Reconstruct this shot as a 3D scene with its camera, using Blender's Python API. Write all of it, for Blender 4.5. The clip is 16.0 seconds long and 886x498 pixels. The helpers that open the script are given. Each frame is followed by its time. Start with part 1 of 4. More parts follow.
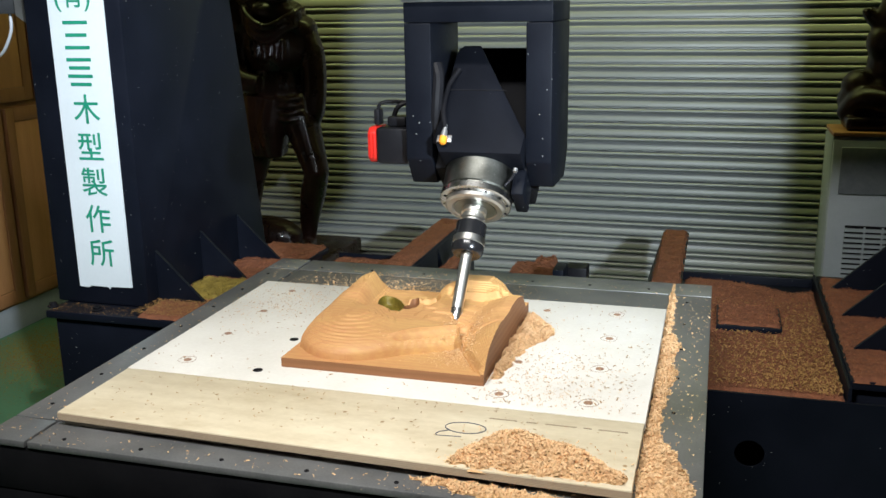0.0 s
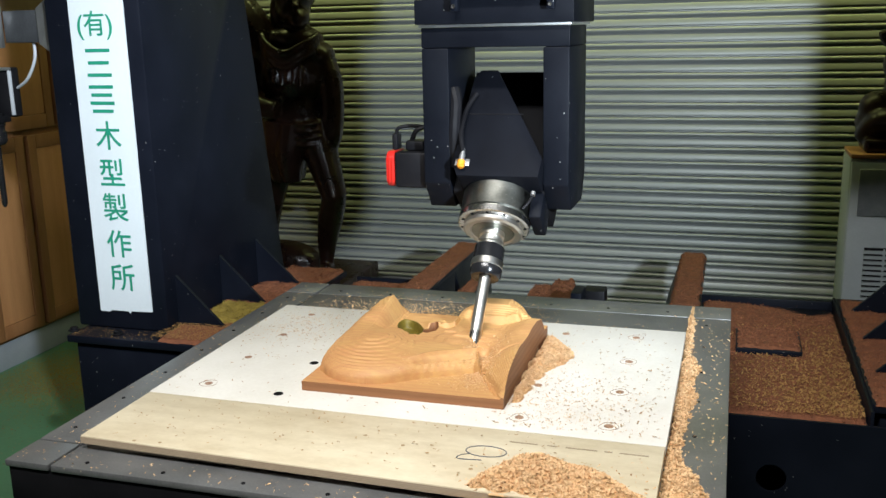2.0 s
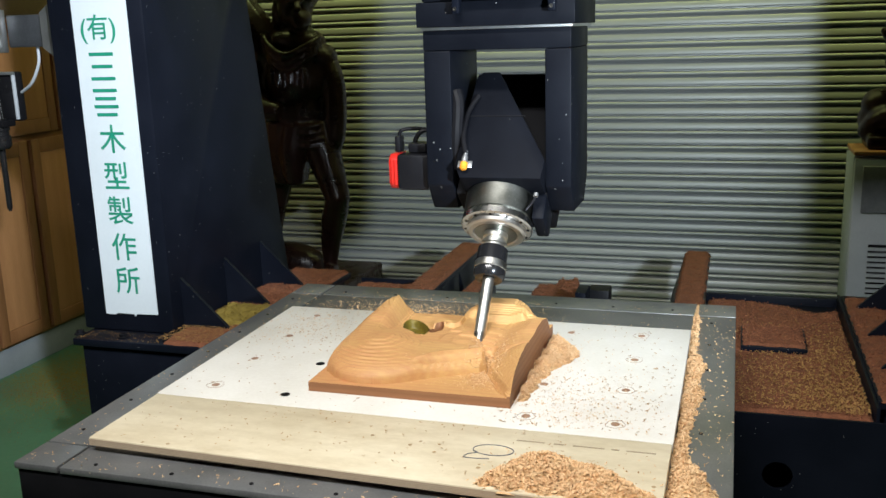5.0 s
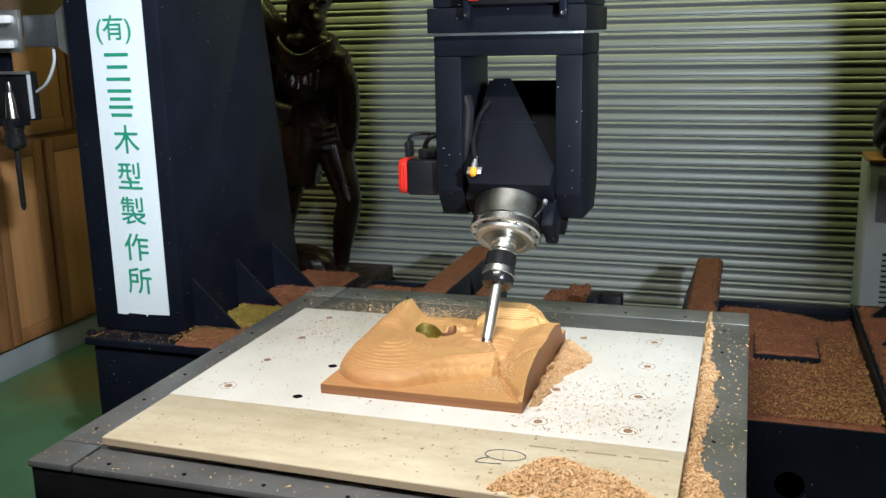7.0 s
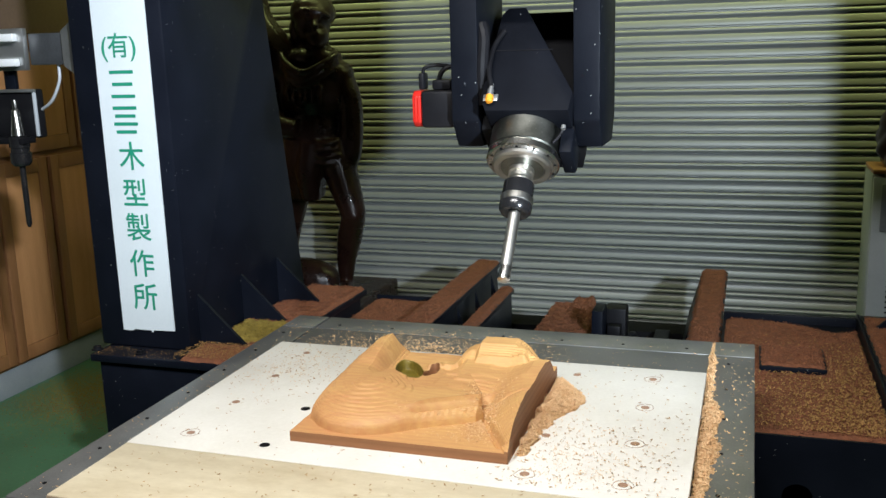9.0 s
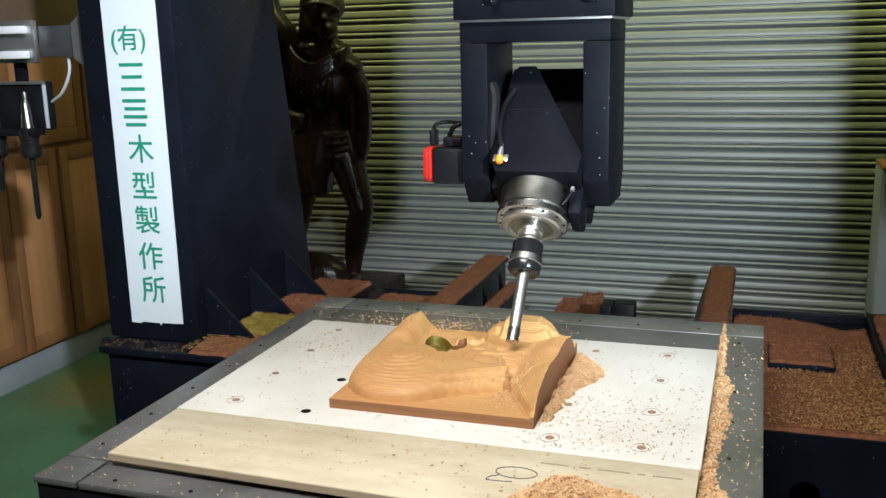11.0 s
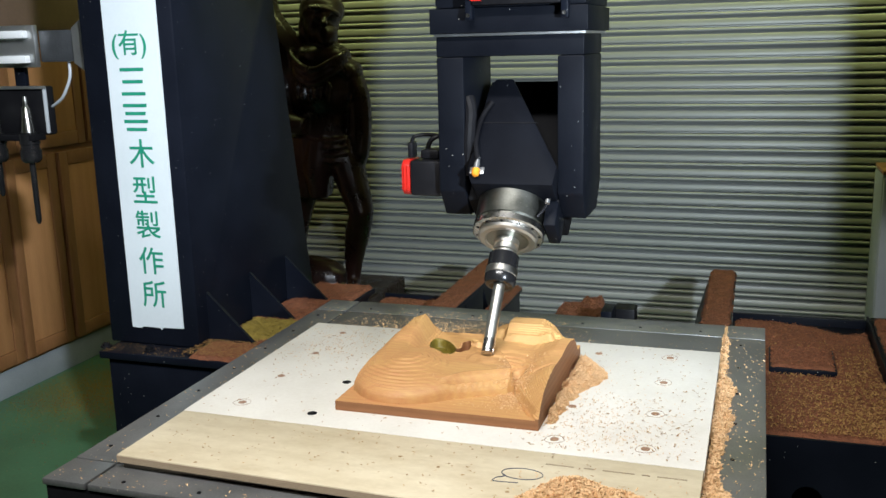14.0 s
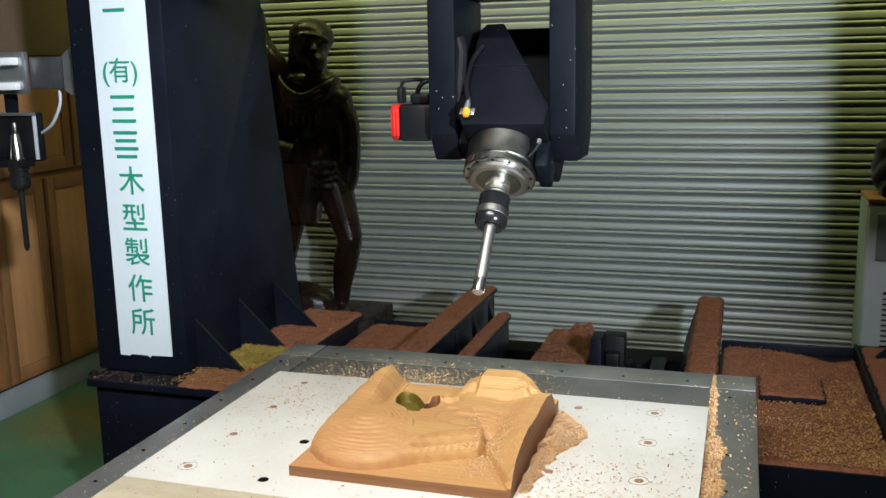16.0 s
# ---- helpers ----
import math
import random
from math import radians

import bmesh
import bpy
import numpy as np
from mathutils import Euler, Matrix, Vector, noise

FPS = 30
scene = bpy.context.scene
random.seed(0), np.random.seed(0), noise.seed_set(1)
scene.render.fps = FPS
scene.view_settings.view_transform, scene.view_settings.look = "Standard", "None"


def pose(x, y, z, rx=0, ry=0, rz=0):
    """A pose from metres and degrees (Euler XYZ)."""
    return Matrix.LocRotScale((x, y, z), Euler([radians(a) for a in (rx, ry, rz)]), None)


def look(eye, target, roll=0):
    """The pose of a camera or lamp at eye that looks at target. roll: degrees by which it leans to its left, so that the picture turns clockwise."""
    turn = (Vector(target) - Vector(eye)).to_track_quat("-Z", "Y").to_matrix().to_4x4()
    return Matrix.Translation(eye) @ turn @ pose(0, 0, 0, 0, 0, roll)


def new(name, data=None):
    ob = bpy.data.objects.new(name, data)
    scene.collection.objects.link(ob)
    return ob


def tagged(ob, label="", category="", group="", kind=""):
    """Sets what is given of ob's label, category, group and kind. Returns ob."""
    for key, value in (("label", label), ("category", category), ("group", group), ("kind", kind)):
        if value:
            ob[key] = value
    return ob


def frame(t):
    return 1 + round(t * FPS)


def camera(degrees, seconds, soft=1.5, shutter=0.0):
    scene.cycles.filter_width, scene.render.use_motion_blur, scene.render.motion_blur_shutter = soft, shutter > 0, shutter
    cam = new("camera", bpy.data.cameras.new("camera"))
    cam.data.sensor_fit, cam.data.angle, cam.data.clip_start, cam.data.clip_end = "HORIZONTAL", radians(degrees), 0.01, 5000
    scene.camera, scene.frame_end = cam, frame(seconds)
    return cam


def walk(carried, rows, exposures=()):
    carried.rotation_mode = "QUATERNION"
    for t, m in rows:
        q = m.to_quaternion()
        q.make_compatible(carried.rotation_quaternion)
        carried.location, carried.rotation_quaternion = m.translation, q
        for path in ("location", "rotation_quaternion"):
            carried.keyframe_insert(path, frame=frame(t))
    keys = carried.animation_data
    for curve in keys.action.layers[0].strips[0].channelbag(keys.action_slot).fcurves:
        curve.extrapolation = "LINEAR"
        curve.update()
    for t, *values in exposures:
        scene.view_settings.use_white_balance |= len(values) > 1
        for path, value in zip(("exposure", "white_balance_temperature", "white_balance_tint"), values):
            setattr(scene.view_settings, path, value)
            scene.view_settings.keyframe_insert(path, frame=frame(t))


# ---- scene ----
cam = camera(50.16, 16.0)
walk(cam, [
    (0, pose(0.0145, 0.0104, 1.5445, 75.410, 0.830, 16.032)),
    (0.5, pose(0.0074, 0.0082, 1.5490, 76.554, 0.843, 16.407)),
    (1, pose(0.0037, 0.0055, 1.5468, 76.833, 0.676, 16.884)),
    (1.5, pose(0.0080, 0.0018, 1.5474, 76.980, 1.041, 16.847)),
    (2, pose(0.0103, 0.0010, 1.5477, 76.839, 1.240, 16.912)),
    (2.5, pose(0.0111, -0.0038, 1.5455, 76.588, 1.425, 16.749)),
    (3, pose(0.0067, -0.0056, 1.5462, 76.750, 1.390, 16.819)),
    (3.5, pose(0.0048, -0.0058, 1.5462, 76.892, 1.370, 16.825)),
    (4, pose(0.0074, -0.0053, 1.5465, 76.837, 1.627, 16.827)),
    (6.5, pose(0.0022, -0.0025, 1.5481, 77.052, 1.433, 17.404)),
    (7, pose(0.0000, 0.0000, 1.5500, 77.077, 1.208, 17.720)),
    (7.5, pose(0.0017, 0.0020, 1.5517, 77.054, 1.445, 17.742)),
    (8, pose(0.0028, 0.0014, 1.5545, 77.542, 1.410, 17.623)),
    (8.5, pose(0.0009, -0.0014, 1.5598, 78.204, 1.467, 17.876)),
    (9, pose(-0.0019, -0.0036, 1.5555, 77.827, 1.678, 17.843)),
    (9.2, pose(-0.0063, -0.0045, 1.5576, 77.478, 1.507, 17.830)),
    (11.3, pose(-0.0073, -0.0011, 1.5564, 77.518, 1.396, 18.345)),
    (11.5, pose(-0.0126, -0.0004, 1.5598, 77.680, 1.243, 18.137)),
    (12, pose(-0.0119, -0.0036, 1.5603, 77.918, 1.106, 17.922)),
    (12.5, pose(-0.0124, -0.0037, 1.5592, 77.704, 1.226, 18.105)),
    (13, pose(-0.0112, -0.0045, 1.5607, 77.684, 1.352, 18.022)),
    (13.5, pose(-0.0126, -0.0028, 1.5627, 77.666, 1.494, 18.169)),
    (14, pose(-0.0148, -0.0030, 1.5603, 77.688, 1.411, 18.228)),
    (14.5, pose(-0.0138, -0.0034, 1.5650, 77.928, 1.385, 18.191)),
    (15, pose(-0.0164, -0.0060, 1.5682, 78.747, 1.194, 18.039)),
    (15.5, pose(-0.0159, -0.0098, 1.5668, 78.971, 1.343, 18.023)),
    (16, pose(-0.0283, -0.0069, 1.5757, 79.059, 1.146, 17.401)),
], exposures=[(0, 0.08), (4, 0.06), (7, 0.0), (12, 0.0), (14, -0.03), (16, -0.07)])
# seconds, table travel along y, head travel along x and z
TRAVEL = [
    (0, -0.0100, 0.0141, 0.0064),
    (0.5, -0.0124, 0.0011, 0.0050),
    (1, -0.0067, 0.0058, 0.0101),
    (1.5, -0.0076, 0.0168, 0.0085),
    (2, -0.0081, 0.0131, 0.0078),
    (2.5, -0.0069, 0.0140, 0.0024),
    (3, -0.0070, 0.0018, 0.0015),
    (3.5, -0.0030, 0.0058, 0.0056),
    (4, -0.0045, 0.0157, 0.0041),
    (4.7, -0.0060, 0.0040, 0.0040),
    (5.2, -0.0075, 0.0130, 0.0030),
    (5.8, -0.0090, 0.0030, 0.0030),
    (6.5, -0.0107, 0.0014, 0.0036),
    (7, 0.0000, -0.0000, -0.0000),
    (7.5, -0.0041, 0.0015, 0.0020),
    (8, -0.1294, 0.0009, 0.1207),
    (8.5, -0.1929, 0.0013, 0.1893),
    (9, -0.1681, 0.0320, 0.1990),
    (9.2, -0.1215, 0.0317, 0.1540),
    (9.6, -0.0300, 0.0312, 0.0500),
    (10, -0.0105, 0.0308, 0.0330),
    (10.8, -0.0100, 0.0305, 0.0325),
    (11.3, -0.1006, 0.0305, 0.1275),
    (11.5, -0.1503, 0.0321, 0.1798),
    (12, -0.1769, 0.0052, 0.2030),
    (12.5, -0.1574, -0.0303, 0.1798),
    (13, -0.0317, -0.0297, 0.0542),
    (13.5, -0.0108, -0.0307, 0.0325),
    (14, -0.0098, -0.0304, 0.0321),
    (14.5, -0.1142, -0.0300, 0.1350),
    (15, -0.1805, -0.0319, 0.1983),
    (15.5, -0.1827, -0.0320, 0.1974),
    (16, -0.1827, -0.0308, 0.2361),
]

# ---- light ----
def area(name, eye, target, sx, sy, watts, colour, spread=180):
    data = bpy.data.lights.new(name, "AREA")
    data.shape, data.size, data.size_y, data.energy, data.color = "RECTANGLE", sx, sy, watts, colour
    data.spread = radians(spread)
    ob = new(name, data)
    ob.matrix_world = look(eye, target)
    return ob


world = bpy.data.worlds.new("room_air")
scene.world = world
world.use_nodes = True
world.node_tree.nodes["Background"].inputs[0].default_value = (0.75, 0.8, 0.7, 1)
world.node_tree.nodes["Background"].inputs[1].default_value = 0.002

area("table_light", (-0.5, 0.2, 3.25), (-0.5, 1.5, 0.8), 2.0, 0.22, 41, (0.985, 0.98, 0.975), 100)
area("rear_tube", (-0.9, 4.42, 3.05), (-0.9, 4.9, 2.75), 4.6, 0.06, 46, (0.91, 1.0, 0.36))


def spot(name, eye, target, watts, colour, cone, blend, radius):
    data = bpy.data.lights.new(name, "SPOT")
    data.energy, data.color, data.shadow_soft_size, data.spot_size, data.spot_blend = watts, colour, radius, radians(cone), blend
    new(name, data).matrix_world = look(eye, target)


spot("work_light", (0.704, 0.667, 1.578), (-1.65, 4.9, 1.56), 385, (0.76, 0.875, 1.0), 64, 0.85, 0.045)
spot("hall_light", (0.25, 0.3, 2.7), (-3.2, 3.1, 1.0), 520, (0.82, 0.91, 1.0), 46, 0.8, 0.06)


# ---- materials ----
def node(nt, kind, **values):
    n = nt.nodes.new(kind)
    for key, value in values.items():
        n.inputs[key.replace("_", " ")].default_value = value
    return n


def mat(name, dark, light, rough=0.5, metal=0.0, scale=12.0, fine=140.0, bump=0.15, depth=0.002, stretch=(1, 1, 1),
        specks=None, speck_scale=90.0, speck_size=0.12, island=0.0, coat=0.0, rough_var=0.15, gloss=0.5, bands=0.0, band_scale=20.0, band_dir="X"):
    """Two scales of noise between two colours, optional specks, grain bands and random tone by island or object."""
    m = bpy.data.materials.new(name)
    m.use_nodes = True
    nt = m.node_tree
    b = nt.nodes["Principled BSDF"]
    link = nt.links.new
    co = nt.nodes.new("ShaderNodeTexCoord")
    mp = nt.nodes.new("ShaderNodeMapping")
    mp.inputs["Scale"].default_value = stretch
    link(co.outputs["Object"], mp.inputs[0])
    big = node(nt, "ShaderNodeTexNoise", Scale=scale, Detail=5.0, Roughness=0.6)
    small = node(nt, "ShaderNodeTexNoise", Scale=fine, Detail=4.0, Roughness=0.65)
    link(mp.outputs[0], big.inputs["Vector"])
    link(mp.outputs[0], small.inputs["Vector"])
    add = nt.nodes.new("ShaderNodeMath")
    add.operation = "MULTIPLY_ADD"
    link(small.outputs[0], add.inputs[0])
    add.inputs[1].default_value = 0.45
    link(big.outputs[0], add.inputs[2])
    value = add.outputs[0]
    if bands:
        wave = node(nt, "ShaderNodeTexWave", Scale=band_scale, Distortion=5.0, Detail=3.0, Detail_Scale=1.2)
        wave.bands_direction = band_dir
        link(mp.outputs[0], wave.inputs["Vector"])
        mix = nt.nodes.new("ShaderNodeMath")
        mix.operation = "MULTIPLY_ADD"
        link(wave.outputs["Fac"], mix.inputs[0])
        mix.inputs[1].default_value = bands
        link(value, mix.inputs[2])
        value = mix.outputs[0]
    if island:
        geo = nt.nodes.new("ShaderNodeNewGeometry")
        mix = nt.nodes.new("ShaderNodeMath")
        mix.operation = "MULTIPLY_ADD"
        link(geo.outputs["Random Per Island"], mix.inputs[0])
        mix.inputs[1].default_value = island
        link(value, mix.inputs[2])
        value = mix.outputs[0]
    ramp = nt.nodes.new("ShaderNodeMapRange")
    ramp.inputs[1].default_value, ramp.inputs[2].default_value = 0.45, 1.0 + bands + island * 0.8
    link(value, ramp.inputs[0])
    col = nt.nodes.new("ShaderNodeMix")
    col.data_type = "RGBA"
    col.inputs[6].default_value, col.inputs[7].default_value = (*dark, 1), (*light, 1)
    link(ramp.outputs[0], col.inputs[0])
    colour = col.outputs[2]
    if specks:
        vor = node(nt, "ShaderNodeTexVoronoi", Scale=speck_scale, Randomness=1.0)
        link(co.outputs["Object"], vor.inputs["Vector"])
        lim = nt.nodes.new("ShaderNodeMath")
        lim.operation = "LESS_THAN"
        link(vor.outputs["Distance"], lim.inputs[0])
        lim.inputs[1].default_value = speck_size
        mask = node(nt, "ShaderNodeTexNoise", Scale=speck_scale * 0.13, Detail=2.0)
        link(co.outputs["Object"], mask.inputs["Vector"])
        cut = nt.nodes.new("ShaderNodeMath")
        cut.operation = "GREATER_THAN"
        link(mask.outputs[0], cut.inputs[0])
        cut.inputs[1].default_value = 0.48
        both = nt.nodes.new("ShaderNodeMath")
        both.operation = "MULTIPLY"
        link(lim.outputs[0], both.inputs[0])
        link(cut.outputs[0], both.inputs[1])
        over = nt.nodes.new("ShaderNodeMix")
        over.data_type = "RGBA"
        link(both.outputs[0], over.inputs[0])
        link(colour, over.inputs[6])
        over.inputs[7].default_value = (*specks, 1)
        colour = over.outputs[2]
    link(colour, b.inputs["Base Color"])
    rr = nt.nodes.new("ShaderNodeMapRange")
    rr.inputs[3].default_value, rr.inputs[4].default_value = max(0.02, rough - rough_var), min(1.0, rough + rough_var)
    link(big.outputs[0], rr.inputs[0])
    link(rr.outputs[0], b.inputs["Roughness"])
    b.inputs["Metallic"].default_value = metal
    b.inputs["Coat Weight"].default_value = coat
    b.inputs["Specular IOR Level"].default_value = gloss
    if bump:
        bp = node(nt, "ShaderNodeBump", Strength=bump, Distance=depth)
        link(add.outputs[0], bp.inputs["Height"])
        link(bp.outputs[0], b.inputs["Normal"])
    return m


BLACK = mat("black_machine_paint", (0.0038, 0.005, 0.0085), (0.008, 0.010, 0.0165), 0.40, scale=5, fine=260, bump=0.12, depth=0.001,
            specks=(0.34, 0.35, 0.33), speck_scale=55, speck_size=0.062, gloss=0.09)
BLACK_PLAIN = mat("black_plastic", (0.005, 0.005, 0.006), (0.011, 0.011, 0.013), 0.45, gloss=0.14)
BLACK_GLOSS = mat("black_oxide_steel", (0.008, 0.008, 0.009), (0.016, 0.016, 0.017), 0.2, rough_var=0.06, bump=0.0)
SPINDLE = mat("oil_stained_steel", (0.17, 0.175, 0.155), (0.36, 0.36, 0.32), 0.34, 1.0, scale=14, fine=160, bump=0.08, depth=0.0006,
              specks=(0.5, 0.48, 0.42), speck_scale=70, speck_size=0.09)
HEAD_BLACK = mat("black_head_paint", (0.0035, 0.0042, 0.0065), (0.0075, 0.009, 0.013), 0.46, scale=6, fine=260, bump=0.12, depth=0.001,
                 specks=(0.34, 0.35, 0.33), speck_scale=55, speck_size=0.065, gloss=0.06)
BLACK_MATT = mat("matt_black_paint", (0.0035, 0.004, 0.006), (0.0075, 0.0085, 0.012), 0.62, scale=7, fine=260, bump=0.12, depth=0.001,
                 specks=(0.34, 0.35, 0.33), speck_scale=40, speck_size=0.05, gloss=0.06)
CHIP_PALE = mat("dry_tan_chips", (0.30, 0.17, 0.075), (0.52, 0.34, 0.17), 0.8, scale=30, fine=300, island=0.8, bump=0.1)
# Near-black steel: shade under the table and inside the machine put into colour.
SHADE_BLACK = mat("shaded_black_steel", (0.003, 0.003, 0.004), (0.008, 0.008, 0.009), 0.7, gloss=0.1)
STEEL = mat("ground_steel", (0.42, 0.41, 0.39), (0.62, 0.61, 0.58), 0.26, 1.0, scale=9, fine=300, bump=0.08, depth=0.0006)
OILED = mat("oiled_steel", (0.40, 0.39, 0.36), (0.60, 0.58, 0.54), 0.36, 1.0, scale=8, fine=200, bump=0.08, depth=0.0006,
            specks=(0.5, 0.48, 0.42), speck_scale=70, speck_size=0.09)
CHROME = mat("polished_shank", (0.62, 0.60, 0.54), (0.80, 0.78, 0.72), 0.36, 1.0, scale=9, bump=0.0, rough_var=0.05)
TABLE_IRON = mat("planed_iron", (0.115, 0.12, 0.12), (0.25, 0.25, 0.245), 0.40, 0.45, scale=6, fine=220, stretch=(1, 1, 1), bump=0.12, depth=0.001,
                 specks=(0.42, 0.37, 0.28), speck_scale=60, speck_size=0.10)
WHITE_BOARD = mat("white_faced_board", (0.66, 0.63, 0.56), (0.80, 0.78, 0.72), 0.55, scale=5, fine=130, bump=0.06, depth=0.001)
PLY = mat("plywood_face", (0.50, 0.41, 0.265), (0.72, 0.64, 0.47), 0.6, scale=9, fine=90, stretch=(0.5, 1, 1), bump=0.08, depth=0.001, bands=0.08, band_scale=6, band_dir="Y",
          specks=(0.33, 0.22, 0.11), speck_scale=26, speck_size=0.10)
PLY_EDGE = mat("plywood_edge", (0.26, 0.19, 0.12), (0.46, 0.37, 0.26), 0.75, scale=8, fine=150, stretch=(0.3, 0.3, 6), bands=0.5, band_scale=22, band_dir="Z")
PACKER = mat("dark_packer_board", (0.10, 0.085, 0.065), (0.19, 0.165, 0.13), 0.7)
CEDAR = mat("carved_cedar", (0.49, 0.21, 0.090), (0.66, 0.405, 0.146), 0.62, scale=5, fine=160, stretch=(0.3, 1.2, 1.2), bump=0.2, depth=0.0012, bands=0.10, band_scale=16, band_dir="Y")
CEDAR_SIDE = mat("sawn_cedar_edge", (0.20, 0.080, 0.030), (0.32, 0.145, 0.060), 0.65, scale=5, fine=120, stretch=(0.2, 0.2, 3), bump=0.15, bands=0.3, band_scale=8, band_dir="Z")
CHIP = mat("fresh_wood_chips", (0.62, 0.36, 0.165), (0.82, 0.58, 0.33), 0.75, scale=30, fine=300, island=0.7, bump=0.1)
CHIP_OLD = mat("old_brown_chips", (0.13, 0.041, 0.018), (0.34, 0.125, 0.055), 0.8, scale=30, fine=300, island=0.9, bump=0.1)
CHIP_BED = mat("packed_wood_dust", (0.55, 0.31, 0.13), (0.74, 0.49, 0.25), 0.85, scale=45, fine=260, bump=0.8, depth=0.006)
CHIP_BED_OLD = mat("packed_brown_dust", (0.12, 0.039, 0.017), (0.27, 0.098, 0.042), 0.85, scale=45, fine=260, bump=0.8, depth=0.006)
SIGN_WHITE = mat("sign_white", (0.60, 0.66, 0.69), (0.68, 0.74, 0.77), 0.35, scale=3, bump=0.02)
SIGN_GREEN = mat("sign_green", (0.01, 0.21, 0.13), (0.02, 0.29, 0.18), 0.4, scale=20, bump=0.0)
SHUTTER = mat("painted_shutter_steel", (0.35, 0.36, 0.35), (0.45, 0.46, 0.44), 0.42, 0.25, scale=2.2, fine=60, stretch=(0.4, 1, 3), bump=0.06, depth=0.001)
BRONZE = mat("dark_polished_carving", (0.007, 0.0035, 0.0028), (0.026, 0.010, 0.007), 0.30, 0.0, scale=10, fine=90, bump=0.25, depth=0.003, coat=0.08, gloss=0.3)
GREEN_FLOOR = mat("green_floor_paint", (0.035, 0.11, 0.055), (0.075, 0.20, 0.105), 0.42, scale=2.2, fine=60, bump=0.08, specks=(0.26, 0.2, 0.1), speck_scale=45, speck_size=0.10)
CABINET = mat("cabinet_veneer", (0.38, 0.165, 0.065), (0.57, 0.285, 0.125), 0.45, scale=3, fine=70, stretch=(1, 2.5, 0.3), bump=0.08, bands=0.10, band_scale=2.2, band_dir="Y")
CABINET_DARK = mat("cabinet_frame_wood", (0.22, 0.095, 0.036), (0.36, 0.17, 0.075), 0.45, scale=3, fine=70, stretch=(1, 2.5, 0.3), bump=0.08)
CARD = mat("brown_cardboard", (0.20, 0.125, 0.085), (0.27, 0.175, 0.12), 0.8, scale=4, fine=60)
PLINTH = mat("grey_plinth", (0.20, 0.225, 0.25), (0.31, 0.335, 0.36), 0.7, scale=4)
RED = mat("red_plastic_cap", (0.46, 0.014, 0.010), (0.60, 0.024, 0.016), 0.35, bump=0.0)
ORANGE = mat("orange_plastic", (0.72, 0.24, 0.012), (0.85, 0.33, 0.03), 0.4, bump=0.0)
ALU = mat("milled_aluminium", (0.52, 0.53, 0.53), (0.66, 0.67, 0.67), 0.35, 0.9, scale=12, bump=0.05)
WHITE_PLASTIC = mat("white_plastic", (0.76, 0.78, 0.79), (0.84, 0.86, 0.87), 0.4, scale=6, bump=0.03)
GREY_PLASTIC = mat("grey_side_panel", (0.36, 0.39, 0.42), (0.44, 0.47, 0.50), 0.45, scale=5, bump=0.03)
COOLER_FRONT = mat("pale_grey_casing", (0.42, 0.47, 0.50), (0.52, 0.57, 0.60), 0.45, scale=6, bump=0.03)
DARK_GREY = mat("grey_filter_panel", (0.17, 0.185, 0.20), (0.27, 0.29, 0.31), 0.55, scale=14, fine=90)
COOLER_SIDE = mat("blue_grey_casing", (0.33, 0.37, 0.40), (0.42, 0.46, 0.49), 0.5, scale=5, bump=0.03)
ARM_GREY = mat("scuffed_dark_steel", (0.035, 0.038, 0.042), (0.085, 0.09, 0.098), 0.42, 0.3, scale=10, fine=160, bump=0.08, depth=0.0008)
OLIVE = mat("olive_pit_colour", (0.07, 0.052, 0.005), (0.25, 0.185, 0.024), 0.5, scale=30, fine=160)
CHIP_TAN = mat("tan_and_lit_chips", (0.24, 0.12, 0.030), (0.42, 0.24, 0.078), 0.8, scale=30, fine=300, island=0.8, bump=0.1)
# Ochre of the floor dust, also of chips with yellow light painted in.
OCHRE = mat("ochre_dust_and_lit_chips", (0.17, 0.12, 0.016), (0.31, 0.225, 0.04), 0.85, scale=45, fine=260, bump=0.8, depth=0.006)
INK = mat("pencil_ink", (0.03, 0.04, 0.07), (0.06, 0.07, 0.10), 0.6, bump=0.0)
FAINT = mat("faint_pencil", (0.30, 0.24, 0.16), (0.38, 0.31, 0.21), 0.6, bump=0.0)
PLUG = mat("wood_plug", (0.24, 0.13, 0.08), (0.42, 0.27, 0.18), 0.6, scale=60)
WALL = mat("grey_plaster", (0.32, 0.32, 0.29), (0.42, 0.42, 0.38), 0.85, scale=2, fine=50)
CEILING = mat("ceiling_board", (0.42, 0.42, 0.38), (0.52, 0.52, 0.48), 0.85, scale=2, fine=50)


# ---- building helpers ----
ORIGIN = {}


def mesh_of(name, bm, material):
    me = bpy.data.meshes.new(name)
    bmesh.ops.recalc_face_normals(bm, faces=bm.faces)
    bm.to_mesh(me)
    bm.free()
    for m in material if isinstance(material, (list, tuple)) else [material]:
        me.materials.append(m)
    return me


def smooth(me, angle=35):
    me.shade_smooth()
    me.set_sharp_from_angle(angle=radians(angle))


def root(name, x, y, z, label, category, kind="", group=""):
    ob = new(name)
    ob.empty_display_size = 0.05
    ob.location = (x, y, z)
    ORIGIN[ob.name] = Vector((x, y, z))
    return tagged(ob, label, category, group, kind)


def part(name, bm, material, parent, label="", round_shade=True):
    me = mesh_of(name, bm, material)
    if round_shade:
        smooth(me)
    me.transform(Matrix.Translation(-ORIGIN[parent.name]))
    ob = new(name, me)
    ob.parent = parent
    ORIGIN[ob.name] = ORIGIN[parent.name]
    return tagged(ob, label)


